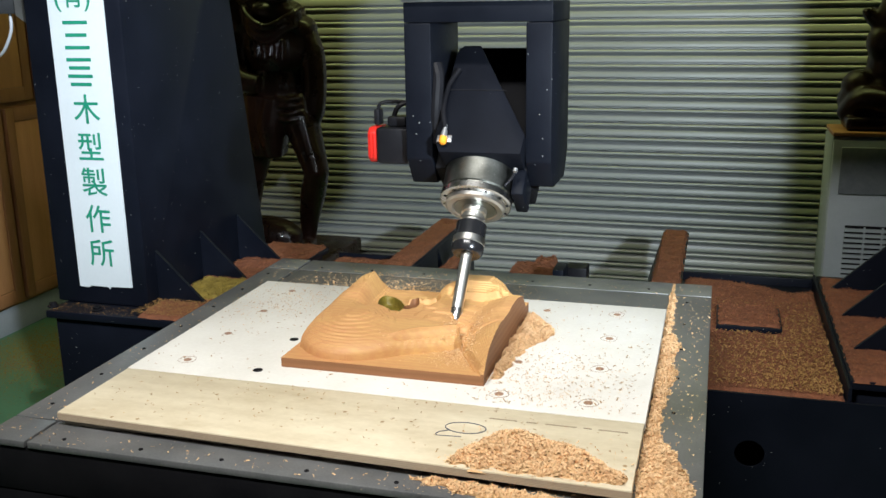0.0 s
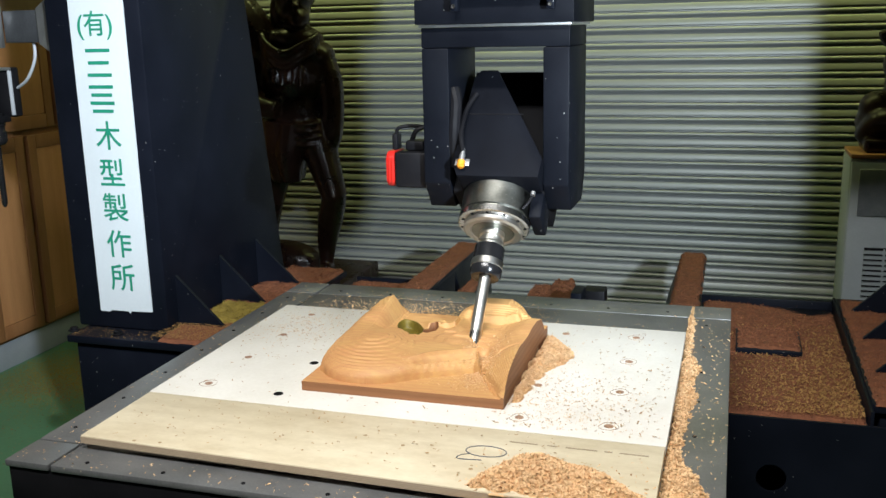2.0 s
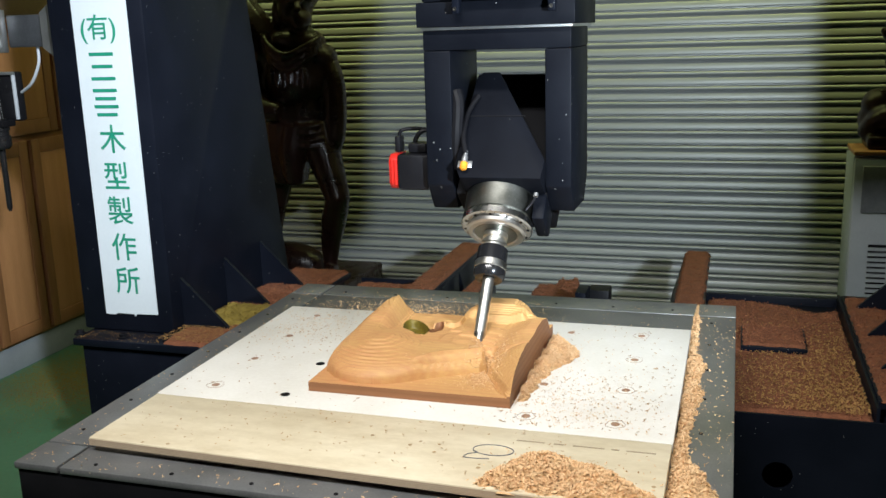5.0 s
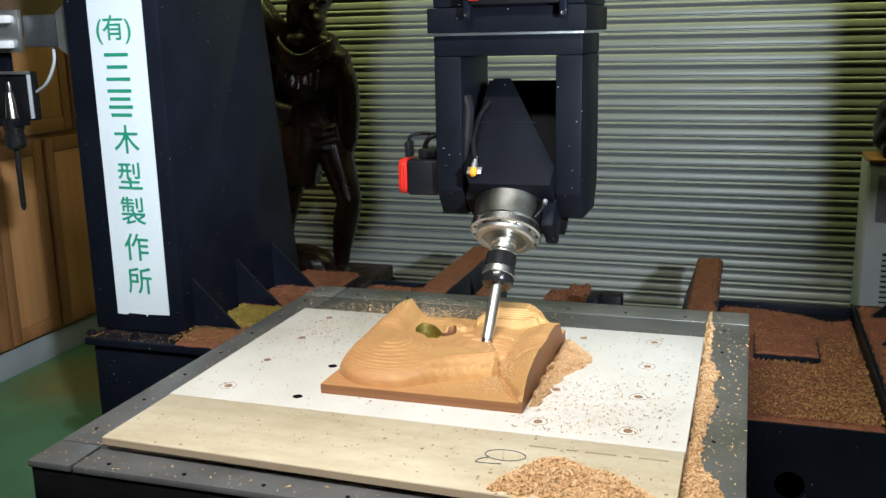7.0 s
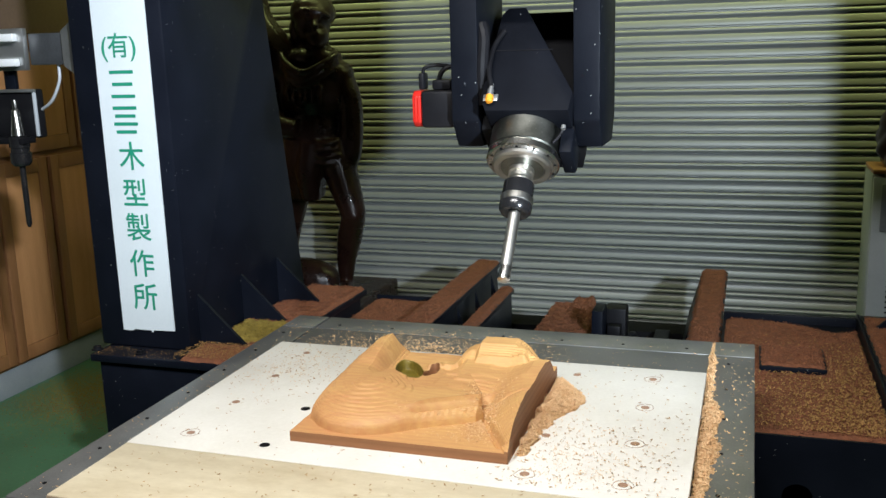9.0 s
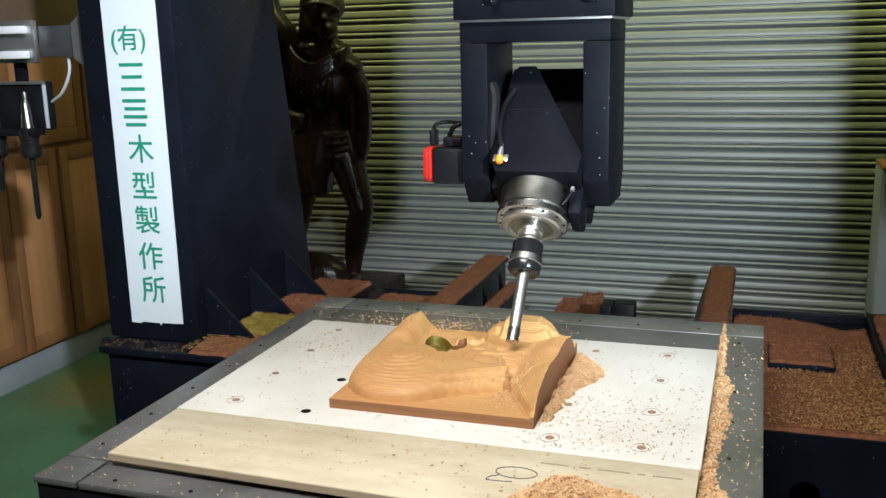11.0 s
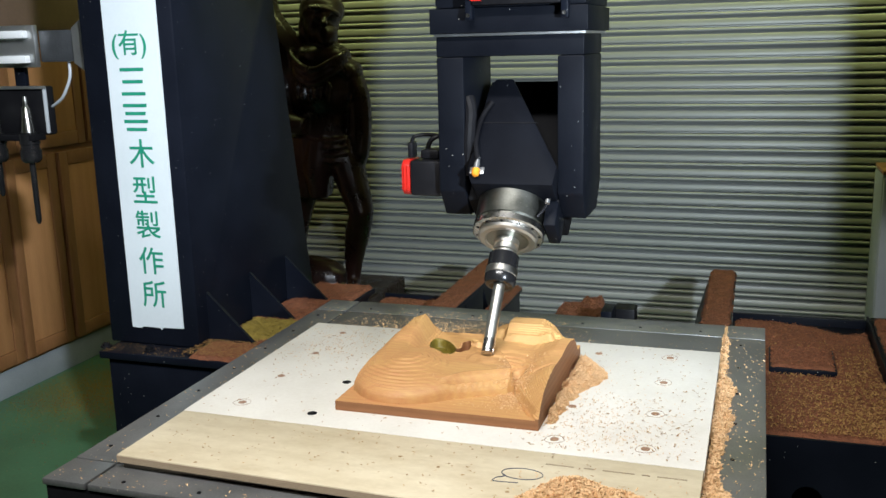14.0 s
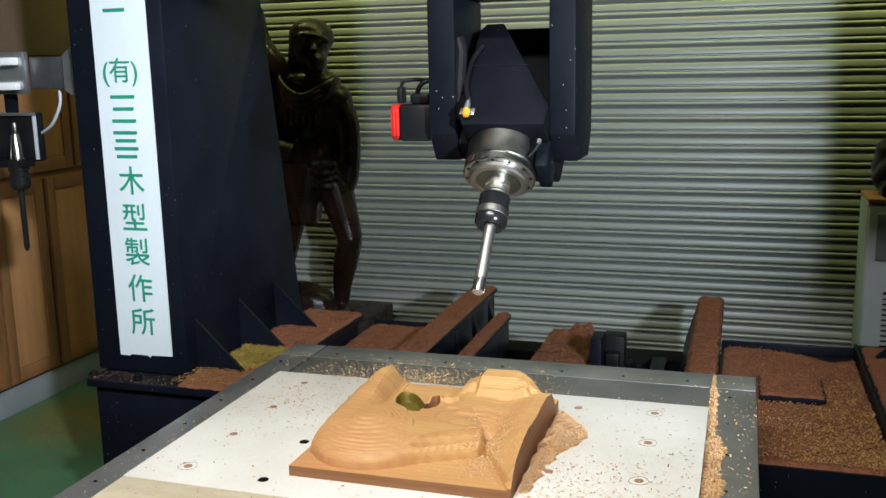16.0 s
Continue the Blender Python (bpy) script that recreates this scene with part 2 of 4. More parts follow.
def thing(name, bm, material, at, label, category, kind="", group="", round_shade=True):
    me = mesh_of(name, bm, material)
    if round_shade:
        smooth(me)
    me.transform(Matrix.Translation(-Vector(at)))
    ob = new(name, me)
    ob.location = at
    ORIGIN[ob.name] = Vector(at)
    return tagged(ob, label, category, group, kind)


def box(bm, x0, x1, y0, y1, z0, z1, bevel=0.003, m=None, mi=0):
    g = bmesh.ops.create_cube(bm, size=1.0)["verts"]
    for v in g:
        v.co = Vector(((x0 + x1) / 2 + v.co.x * (x1 - x0), (y0 + y1) / 2 + v.co.y * (y1 - y0), (z0 + z1) / 2 + v.co.z * (z1 - z0)))
    faces = {f for v in g for f in v.link_faces}
    for f in faces:
        f.material_index = mi
    if m is not None:
        bmesh.ops.transform(bm, matrix=m, verts=g)
    if bevel:
        edges = list({e for v in g for e in v.link_edges})
        bmesh.ops.bevel(bm, geom=edges, offset=bevel, segments=2, affect="EDGES", profile=0.5)
    return bm


def B(*a, **k):
    return box(bmesh.new(), *a, **k)


def prism(bm, pts, lo, hi, axis="x", m=None, bevel=0.0):
    """A flat outline (pairs in the two other axes, in order) pushed from lo to hi along one axis."""
    def place(p, h):
        return {"x": (h, p[0], p[1]), "y": (p[0], h, p[1]), "z": (p[0], p[1], h)}[axis]
    a = [bm.verts.new(place(p, lo)) for p in pts]
    b = [bm.verts.new(place(p, hi)) for p in pts]
    bm.faces.new(a)
    bm.faces.new(b[::-1])
    n = len(pts)
    for i in range(n):
        bm.faces.new((a[i], b[i], b[(i + 1) % n], a[(i + 1) % n]))
    if m is not None:
        bmesh.ops.transform(bm, matrix=m, verts=a + b)
    if bevel:
        bmesh.ops.bevel(bm, geom=list({e for v in a + b for e in v.link_edges}), offset=bevel, segments=2, affect="EDGES", profile=0.5)
    return bm


def lathe(bm, profile, m=None, seg=40):
    """A profile of (radius, height) turned about z, closed at both ends."""
    rings = [[bm.verts.new((r * math.cos(2 * math.pi * i / seg), r * math.sin(2 * math.pi * i / seg), z)) for i in range(seg)] for r, z in profile]
    for a, b in zip(rings, rings[1:]):
        for i in range(seg):
            bm.faces.new((a[i], a[(i + 1) % seg], b[(i + 1) % seg], b[i]))
    bm.faces.new(rings[0][::-1])
    bm.faces.new(rings[-1])
    if m is not None:
        bmesh.ops.transform(bm, matrix=m, verts=[v for r in rings for v in r])
    return bm


def tube(bm, pts, r, seg=10):
    """A round tube along points, smoothed by Catmull-Rom, radius one number or one for each point."""
    P = [Vector(p) for p in pts]
    R = list(r) if isinstance(r, (list, tuple)) else [r] * len(P)
    path, rad = [], []
    for i in range(len(P) - 1):
        a, b, c, d = P[max(i - 1, 0)], P[i], P[i + 1], P[min(i + 2, len(P) - 1)]
        for k in range(6):
            t = k / 6
            path.append(0.5 * ((2 * b) + (c - a) * t + (2 * a - 5 * b + 4 * c - d) * t * t + (3 * b - a - 3 * c + d) * t ** 3))
            rad.append(R[i] + (R[i + 1] - R[i]) * t)
    path.append(P[-1])
    rad.append(R[-1])
    rings = []
    side = Vector((0.31, 0.87, 0.38))
    for i, p in enumerate(path):
        d = (path[min(i + 1, len(path) - 1)] - path[max(i - 1, 0)]).normalized()
        u = d.cross(side).normalized()
        w = d.cross(u)
        rings.append([bm.verts.new(p + rad[i] * (u * math.cos(2 * math.pi * k / seg) + w * math.sin(2 * math.pi * k / seg))) for k in range(seg)])
    for a, b in zip(rings, rings[1:]):
        for i in range(seg):
            bm.faces.new((a[i], a[(i + 1) % seg], b[(i + 1) % seg], b[i]))
    bm.faces.new(rings[0][::-1])
    bm.faces.new(rings[-1])
    return bm


def ball(bm, c, rx, ry, rz, turn=(0, 0, 0)):
    g = bmesh.ops.create_uvsphere(bm, u_segments=20, v_segments=12, radius=1.0)["verts"]
    bmesh.ops.transform(bm, matrix=pose(*c, *turn) @ Matrix.Diagonal((rx, ry, rz, 1)), verts=g)
    return bm


def flakes(name, spots, material, at, label, category="wood chips", size=0.008, lift=0.0015, flat=0.35):
    """Many small curled chips, one loose piece each, at the given (x, y, z) spots."""
    rng = np.random.default_rng(len(spots) + int(abs(spots[0][0]) * 1000))
    verts, faces = [], []
    for x, y, z in spots:
        l, w = size * rng.uniform(0.5, 1.35), size * rng.uniform(0.2, 0.55)
        curl = rng.uniform(-0.35, 0.6) * l
        turn = Euler((rng.normal(0, flat), rng.normal(0, flat), rng.uniform(0, 6.3))).to_matrix()
        k = len(verts)
        for i, s in enumerate((-0.5, 0.0, 0.5)):
            for side in (-0.5, 0.5):
                v = turn @ Vector((s * l, side * w * (1 if i == 1 else 0.7), (0 if i == 1 else curl * 0.5)))
                verts.append((x + v.x - at[0], y + v.y - at[1], max(z + lift + v.z, z + 0.0006) - at[2]))
        faces += [(k, k + 1, k + 3, k + 2), (k + 2, k + 3, k + 5, k + 4)]
    me = bpy.data.meshes.new(name)
    me.from_pydata(verts, [], faces)
    me.materials.append(material)
    ob = new(name, me)
    ob.location = at
    return tagged(ob, label, category, kind="stuff")


def heap(name, outline, height, material, chip_material, at, label, count, size=0.009, seed=1, ridge=None, flat=0.5, fall=0.045, ragged=0.012):
    """A heap of chips over an outline on a level surface: a lumpy mound with loose chips over it, one object."""
    rng = np.random.default_rng(seed)
    n = len(outline)

    def inside(x, y):
        hit = False
        for i in range(n):
            (ax, ay), (bx, by) = outline[i], outline[(i + 1) % n]
            if (ay > y) != (by > y) and x < (bx - ax) * (y - ay) / (by - ay) + ax:
                hit = not hit
        return hit

    def edge(x, y):
        best = 9.0
        for i in range(n):
            (ax, ay), (bx, by) = outline[i], outline[(i + 1) % n]
            t = max(0, min(1, ((x - ax) * (bx - ax) + (y - ay) * (by - ay)) / ((bx - ax) ** 2 + (by - ay) ** 2)))
            best = min(best, math.hypot(x - ax - t * (bx - ax), y - ay - t * (by - ay)))
        return best

    def top(x, y):
        e = edge(x, y) if inside(x, y) else -edge(x, y)
        e += ragged * noise.noise(Vector((x * 45, y * 45, seed)))
        lump = 1 + 0.35 * noise.noise(Vector((x * 28, y * 28, seed + 5))) + 0.2 * noise.noise(Vector((x * 90, y * 90, seed + 9)))
        slope = ridge(x, y) if ridge else 1.0
        return height * slope * lump * min(1.0, max(0.0, e) / fall) ** 0.8 if e > 0 else -0.004

    xs, ys = [p[0] for p in outline], [p[1] for p in outline]
    x0, x1, y0, y1 = min(xs) - 0.012, max(xs) + 0.012, min(ys) - 0.012, max(ys) + 0.012
    step = max(0.006, math.sqrt((x1 - x0) * (y1 - y0) / 9000))
    nx, ny = int((x1 - x0) / step) + 2, int((y1 - y0) / step) + 2
    verts, faces = [], []
    T = [[top(x0 + i * step, y0 + j * step) for i in range(nx)] for j in range(ny)]
    index = {}
    for j in range(ny - 1):
        for i in range(nx - 1):
            quad = ((i, j), (i + 1, j), (i + 1, j + 1), (i, j + 1))
            if max(T[b][a] for a, b in quad) > 0:
                for q in quad:
                    if q not in index:
                        index[q] = len(verts)
                        verts.append((x0 + q[0] * step - at[0], y0 + q[1] * step - at[1], T[q[1]][q[0]]))
                faces.append(tuple(index[q] for q in quad))
    solid = len(faces)
    made = 0
    tries = 0
    while made < count and tries < count * 12:
        tries += 1
        x, y = rng.uniform(x0, x1), rng.uniform(y0, y1)
        z = top(x, y)
        if z <= 0 and rng.random() > 0.008:
            continue
        made += 1
        z = max(z, 0) + rng.uniform(0, 0.004)
        l, w = size * rng.uniform(0.5, 1.4), size * rng.uniform(0.2, 0.55)
        curl = rng.uniform(-0.3, 0.6) * l
        turn = Euler((rng.normal(0, flat), rng.normal(0, flat), rng.uniform(0, 6.3))).to_matrix()
        k = len(verts)
        for i, s in enumerate((-0.5, 0.0, 0.5)):
            for side in (-0.5, 0.5):
                v = turn @ Vector((s * l, side * w * (1 if i == 1 else 0.7), (0 if i == 1 else curl * 0.5)))
                verts.append((x + v.x - at[0], y + v.y - at[1], max(z + v.z, 0.0008)))
        faces += [(k, k + 1, k + 3, k + 2), (k + 2, k + 3, k + 5, k + 4)]
    me = bpy.data.meshes.new(name)
    me.from_pydata(verts, [], faces)
    me.materials.append(material)
    me.materials.append(chip_material)
    for p in me.polygons:
        p.material_index = 0 if p.index < solid else 1
        p.use_smooth = p.index < solid
    ob = new(name, me)
    ob.location = at
    return tagged(ob, label, "wood chips", kind="stuff")


# ---- the hall ----
def hall():
    thing("floor", B(-4.2, 4.0, -5.2, 5.3, -0.1, 0.0, bevel=0), GREEN_FLOOR, (0, 0, 0), "green painted workshop floor with dust", "floor", "structure")
    thing("wall_south", B(-4.2, 4.0, -5.3, -5.15, 0, 3.4, bevel=0), WALL, (0, -5.2, 0), "plain grey workshop wall", "wall", "structure")
    thing("wall_east", B(3.85, 4.0, -5.15, 5.0, 0, 3.4, bevel=0), WALL, (3.9, 0, 0), "plain grey workshop wall", "wall", "structure")
    thing("wall_west", B(-4.2, -4.05, -5.15, 5.0, 0, 3.4, bevel=0), WALL, (-4.1, 0, 0), "plain grey workshop wall", "wall", "structure")
    thing("wall_north", B(-4.2, 4.0, 5.02, 5.2, 0, 3.4, bevel=0), WALL, (0, 5.1, 0), "plain grey wall behind the shutter", "wall", "structure")
    thing("ceiling", B(-4.2, 4.0, -5.3, 5.2, 3.4, 3.5, bevel=0), CEILING, (0, 0, 3.4), "plain pale workshop ceiling", "ceiling", "structure")


def shutter():
    ob = root("roller_shutter", -0.9, 4.92, 0, "closed grey-green steel roller shutter with ribbed slats", "shutter", "structure")
    outline = [(0.019, 0.0), (0.017, 0.003), (0.006, 0.0085), (-0.001, 0.0120), (-0.0045, 0.0150), (-0.005, 0.0185), (-0.0035, 0.0235), (0.000, 0.0275), (0.006, 0.0295), (0.021, 0.0302),
               (0.021, 0.0345), (0.002, 0.0355), (-0.0035, 0.0375), (-0.0045, 0.041), (-0.0025, 0.054), (0.000, 0.065), (0.0025, 0.0700), (0.008, 0.0725), (0.019, 0.0737)]
    bm = bmesh.new()
    a = [bm.verts.new((-2.9, y, z)) for y, z in outline]
    b = [bm.verts.new((2.9, y, z)) for y, z in outline]
    for i in range(len(outline) - 1):
        bm.faces.new((a[i], b[i], b[i + 1], a[i + 1]))
    me = mesh_of("slat", bm, SHUTTER)
    smooth(me, 50)
    for i in range(43):
        s = new("slat", me)
        s.parent = ob
        s.location = (0.0, -0.02 + 0.0008 * math.sin(i * 2.7), 0.0246 + i * 0.07365)
    part("bottom_rail", B(-3.8, 2.0, 4.90, 4.935, 0.0, 0.05), SHUTTER, ob)


def cabinets():
    x = -3.23
    c = root("tall_cabinet", x - 0.25, 3.9, 0, "tall brown wooden cabinet with framed panel doors", "cabinet")
    part("plinth", B(x - 0.5, x - 0.03, 3.0, 4.85, 0.0, 0.13), PLINTH, c, "pale grey plinth")
    part("body", B(x - 0.52, x - 0.024, 2.98, 4.87, 0.132, 1.66), CABINET_DARK, c)
    for y0, y1, z0, z1 in ((2.99, 3.395, 0.15, 1.085), (3.41, 3.735, 0.15, 1.085), (3.765, 4.25, 0.15, 1.085), (4.27, 4.85, 0.15, 1.085),
                           (2.99, 3.42, 1.115, 1.65), (3.44, 3.97, 1.115, 1.65), (3.99, 4.85, 1.115, 1.65)):
        door = part("door", B(x - 0.023, x - 0.014, y0 + 0.002, y1 - 0.002, z0 + 0.002, z1 - 0.002, bevel=0.001), CABINET_DARK, c)
        for ya, yb in ((y0, y0 + 0.055), (y1 - 0.055, y1)):
            part("stile", B(x - 0.0135, x, ya, yb, z0, z1), CABINET_DARK, door)
        for za, zb in ((z0, z0 + 0.065), (z1 - 0.065, z1)):
            part("rail", B(x - 0.0135, x, y0 + 0.056, y1 - 0.056, za, zb), CABINET_DARK, door)
        part("panel", B(x - 0.0135, x - 0.006, y0 + 0.057, y1 - 0.057, z0 + 0.066, z1 - 0.066), CABINET, door)
    bm = bmesh.new()
    box(bm, x - 0.5, x - 0.02, 3.0, 4.1, 1.664, 2.3, bevel=0.006)
    thing("cardboard_box", bm, CARD, (x - 0.25, 3.5, 1.66), "large brown cardboard box on top of the cabinet", "box")


# ---- statues ----
def statue():
    bm = bmesh.new()
    y = 4.42
    # head turned a little to its side, with a soft cap pulled over the brow
    ball(bm, (-2.10, y - 0.01, 1.675), 0.085, 0.105, 0.115, (0, 8, 0))
    ball(bm, (-2.098, y, 1.735), 0.112, 0.122, 0.088, (0, 12, 0))
    ball(bm, (-2.15, y + 0.02, 1.73), 0.075, 0.10, 0.08)
    tube(bm, [(-2.20, y - 0.03, 1.70), (-2.12, y - 0.115, 1.735), (-2.02, y - 0.105, 1.73), (-1.99, y - 0.04, 1.70)], [0.014, 0.014, 0.014, 0.012], 8)
    ball(bm, (-2.185, y + 0.02, 1.645), 0.05, 0.08, 0.085)
    ball(bm, (-2.055, y - 0.065, 1.615), 0.058, 0.065, 0.058)
    ball(bm, (-2.105, y - 0.06, 1.64), 0.05, 0.06, 0.06)
    tube(bm, [(-2.042, y - 0.11, 1.705), (-2.026, y - 0.145, 1.655)], [0.012, 0.021], 8)
    tube(bm, [(-2.095, y - 0.112, 1.70), (-2.05, y - 0.122, 1.705), (-2.01, y - 0.105, 1.70)], 0.013, 6)
    tube(bm, [(-2.066, y - 0.115, 1.622), (-2.018, y - 0.118, 1.626)], 0.011, 6)
    tube(bm, [(-2.064, y - 0.112, 1.602), (-2.02, y - 0.114, 1.606)], 0.012, 6)
    ball(bm, (-2.045, y - 0.10, 1.580), 0.03, 0.028, 0.02)
    tube(bm, [(-2.10, y + 0.01, 1.62), (-2.115, y + 0.01, 1.47)], [0.066, 0.085])
    # trunk, collar folds and sleeves
    ball(bm, (-2.11, y + 0.005, 1.505), 0.15, 0.11, 0.075)
    ball(bm, (-2.12, y, 1.34), 0.20, 0.13, 0.19)
    ball(bm, (-2.13, y, 1.14), 0.175, 0.125, 0.18)
    ball(bm, (-1.975, y, 1.425), 0.075, 0.085, 0.07)
    ball(bm, (-2.25, y, 1.43), 0.10, 0.10, 0.09)
    for k in range(3):
        tube(bm, [(-2.27 + 0.02 * k, y - 0.06, 1.56 - 0.03 * k), (-2.20, y - 0.125, 1.49 - 0.035 * k), (-2.10, y - 0.15, 1.445 - 0.035 * k), (-2.00, y - 0.12, 1.49 - 0.03 * k), (-1.96, y - 0.05, 1.53 - 0.03 * k)], 0.016, 8)
    for k in range(6):
        tube(bm, [(-2.20 + 0.035 * k, y - 0.125, 1.38), (-2.195 + 0.033 * k, y - 0.135, 1.30 - 0.01 * (k % 3))], 0.010, 6)
    tube(bm, [(-2.26, y, 1.46), (-2.35, y - 0.02, 1.60), (-2.41, y, 1.72), (-2.43, y, 1.88)], [0.115, 0.10, 0.075, 0.06])
    tube(bm, [(-2.30, y - 0.03, 1.40), (-2.33, y - 0.09, 1.27), (-2.25, y - 0.15, 1.19), (-2.15, y - 0.155, 1.17)], [0.075, 0.065, 0.055, 0.045])
    tube(bm, [(-1.965, y, 1.43), (-1.922, y - 0.01, 1.30), (-1.915, y - 0.02, 1.15), (-1.925, y - 0.03, 1.03), (-1.955, y - 0.03, 0.92)], [0.058, 0.062, 0.060, 0.058, 0.035])
    for k in range(4):
        tube(bm, [(-2.08, y - 0.125, 1.10 - 0.034 * k), (-2.01, y - 0.135, 1.095 - 0.034 * k), (-1.95, y - 0.10, 1.105 - 0.034 * k)], 0.011, 6)
    # coat skirt, bent leg in front, the other leg behind
    tube(bm, [(-2.17, y, 1.10), (-2.185, y - 0.01, 0.93), (-2.185, y, 0.80)], [0.14, 0.115, 0.085], 14)
    tube(bm, [(-2.11, y - 0.06, 1.08), (-2.13, y - 0.09, 0.94), (-2.12, y - 0.09, 0.80)], [0.09, 0.07, 0.045], 12)
    tube(bm, [(-2.03, y - 0.01, 1.08), (-1.965, y - 0.05, 0.91), (-1.905, y - 0.09, 0.765), (-1.90, y - 0.09, 0.715), (-1.945, y - 0.04, 0.61), (-1.987, y, 0.48), (-2.000, y + 0.01, 0.37), (-2.002, y + 0.01, 0.335)],
         [0.11, 0.085, 0.067, 0.062, 0.066, 0.052, 0.036, 0.040], 14)
    ball(bm, (-1.885, y - 0.13, 0.735), 0.038, 0.03, 0.04)
    tube(bm, [(-2.005, y + 0.03, 0.335), (-1.965, y - 0.10, 0.325)], [0.042, 0.032])
    tube(bm, [(-2.26, y + 0.05, 0.88), (-2.36, y + 0.08, 0.58), (-2.40, y + 0.1, 0.33)], [0.08, 0.065, 0.05])
    ball(bm, (-2.29, y + 0.10, 0.33), 0.22, 0.12, 0.12)
    box(bm, -2.5, -1.82, y - 0.26, y + 0.3, 0.10, 0.312, bevel=0.01)
    ob = thing("statue", bm, BRONZE, (-2.1, y, 0.1), "dark polished wooden statue of a standing figure with a cap", "statue", round_shade=False)
    r = ob.modifiers.new("merge", "REMESH")
    r.mode, r.voxel_size, r.use_smooth_shade = "VOXEL", 0.0075, True
    s = ob.modifiers.new("soften", "SMOOTH")
    s.factor, s.iterations = 0.5, 3
    thing("statue_plinth", B(-2.56, -1.76, y - 0.3, y + 0.34, 0.0, 0.099, bevel=0.006), CABINET_DARK, (-2.1, y, 0), "low dark wooden plinth under the statue", "plinth")


def cooler():
    c = root("spot_cooler", 0.72, 4.4, 0, "white and grey upright air cooler with a front grille", "air cooler")
    part("body", B(0.476, 0.93, 4.215, 4.47, 0.04, 0.986, bevel=0.012), COOLER_SIDE, c)
    part("front_panel", B(0.482, 0.925, 4.196, 4.214, 0.05, 0.975, bevel=0.006), COOLER_FRONT, c)
    part("filter", B(0.515, 0.90, 4.184, 4.195, 0.75, 0.945, bevel=0.003), DARK_GREY, c, "dark grey intake filter panel")
    bm = bmesh.new()
    box(bm, 0.555, 0.90, 4.190, 4.1955, 0.16, 0.615, bevel=0)
    g = part("grille", bm, BLACK_PLAIN, c)
    for i in range(20):
        part("slat", B(0.553, 0.902, 4.176, 4.1895, 0.165 + i * 0.0225, 0.177 + i * 0.0225, bevel=0), COOLER_FRONT, g, round_shade=False)
    for xx in (0.625, 0.695, 0.765, 0.835):
        part("rib", B(xx, xx + 0.008, 4.172, 4.1755, 0.16, 0.615, bevel=0), COOLER_FRONT, g, round_shade=False)
    for i in range(4):
        part("foot", B(0.51 if i % 2 else 0.87, 0.57 if i % 2 else 0.93, 4.23 if i < 2 else 4.40, 4.29 if i < 2 else 4.46, 0.0, 0.04), BLACK_PLAIN, c)
    thing("wooden_board", B(0.478, 0.95, 4.20, 4.48, 0.987, 1.004), CABINET, (0.7, 4.4, 0.987), "thin wooden board on the air cooler", "board")
    bm = bmesh.new()
    ball(bm, (0.66, 4.4, 1.12), 0.16, 0.13, 0.105)
    ball(bm, (0.58, 4.38, 1.18), 0.07, 0.08, 0.07)
    ball(bm, (0.72, 4.4, 1.27), 0.115, 0.11, 0.14)
    ball(bm, (0.66, 4.36, 1.36), 0.07, 0.07, 0.085)
    tube(bm, [(0.66, 4.36, 1.42), (0.60, 4.36, 1.47), (0.585, 4.36, 1.50)], [0.045, 0.03, 0.022])
    tube(bm, [(0.72, 4.38, 1.35), (0.68, 4.36, 1.47), (0.71, 4.36, 1.56)], [0.07, 0.06, 0.05])
    tube(bm, [(0.54, 4.36, 1.05), (0.60, 4.30, 1.13), (0.74, 4.28, 1.10)], [0.05, 0.055, 0.05])
    box(bm, 0.53, 0.86, 4.24, 4.47, 1.005, 1.06, bevel=0.006)
    ob = thing("bronze_sculpture", bm, BRONZE, (0.7, 4.4, 1.005), "small dark carved sculpture on a wooden board", "sculpture", round_shade=False)
    r = ob.modifiers.new("merge", "REMESH")
    r.mode, r.voxel_size, r.use_smooth_shade = "VOXEL", 0.009, True
    s = ob.modifiers.new("soften", "SMOOTH")
    s.factor, s.iterations = 0.5, 3


# ---- machine frame ----
def bolt(parent, x, y, z, r=0.012, h=0.012):
    bm = bmesh.new()
    lathe(bm, [(r * 1.5, 0), (r * 1.5, 0.003), (r, 0.0035), (r, h), (r * 0.55, h), (r * 0.5, h * 0.55)], Matrix.Translation((x, y, z)), 16)
    return part("bolt", bm, BLACK_PLAIN, parent)


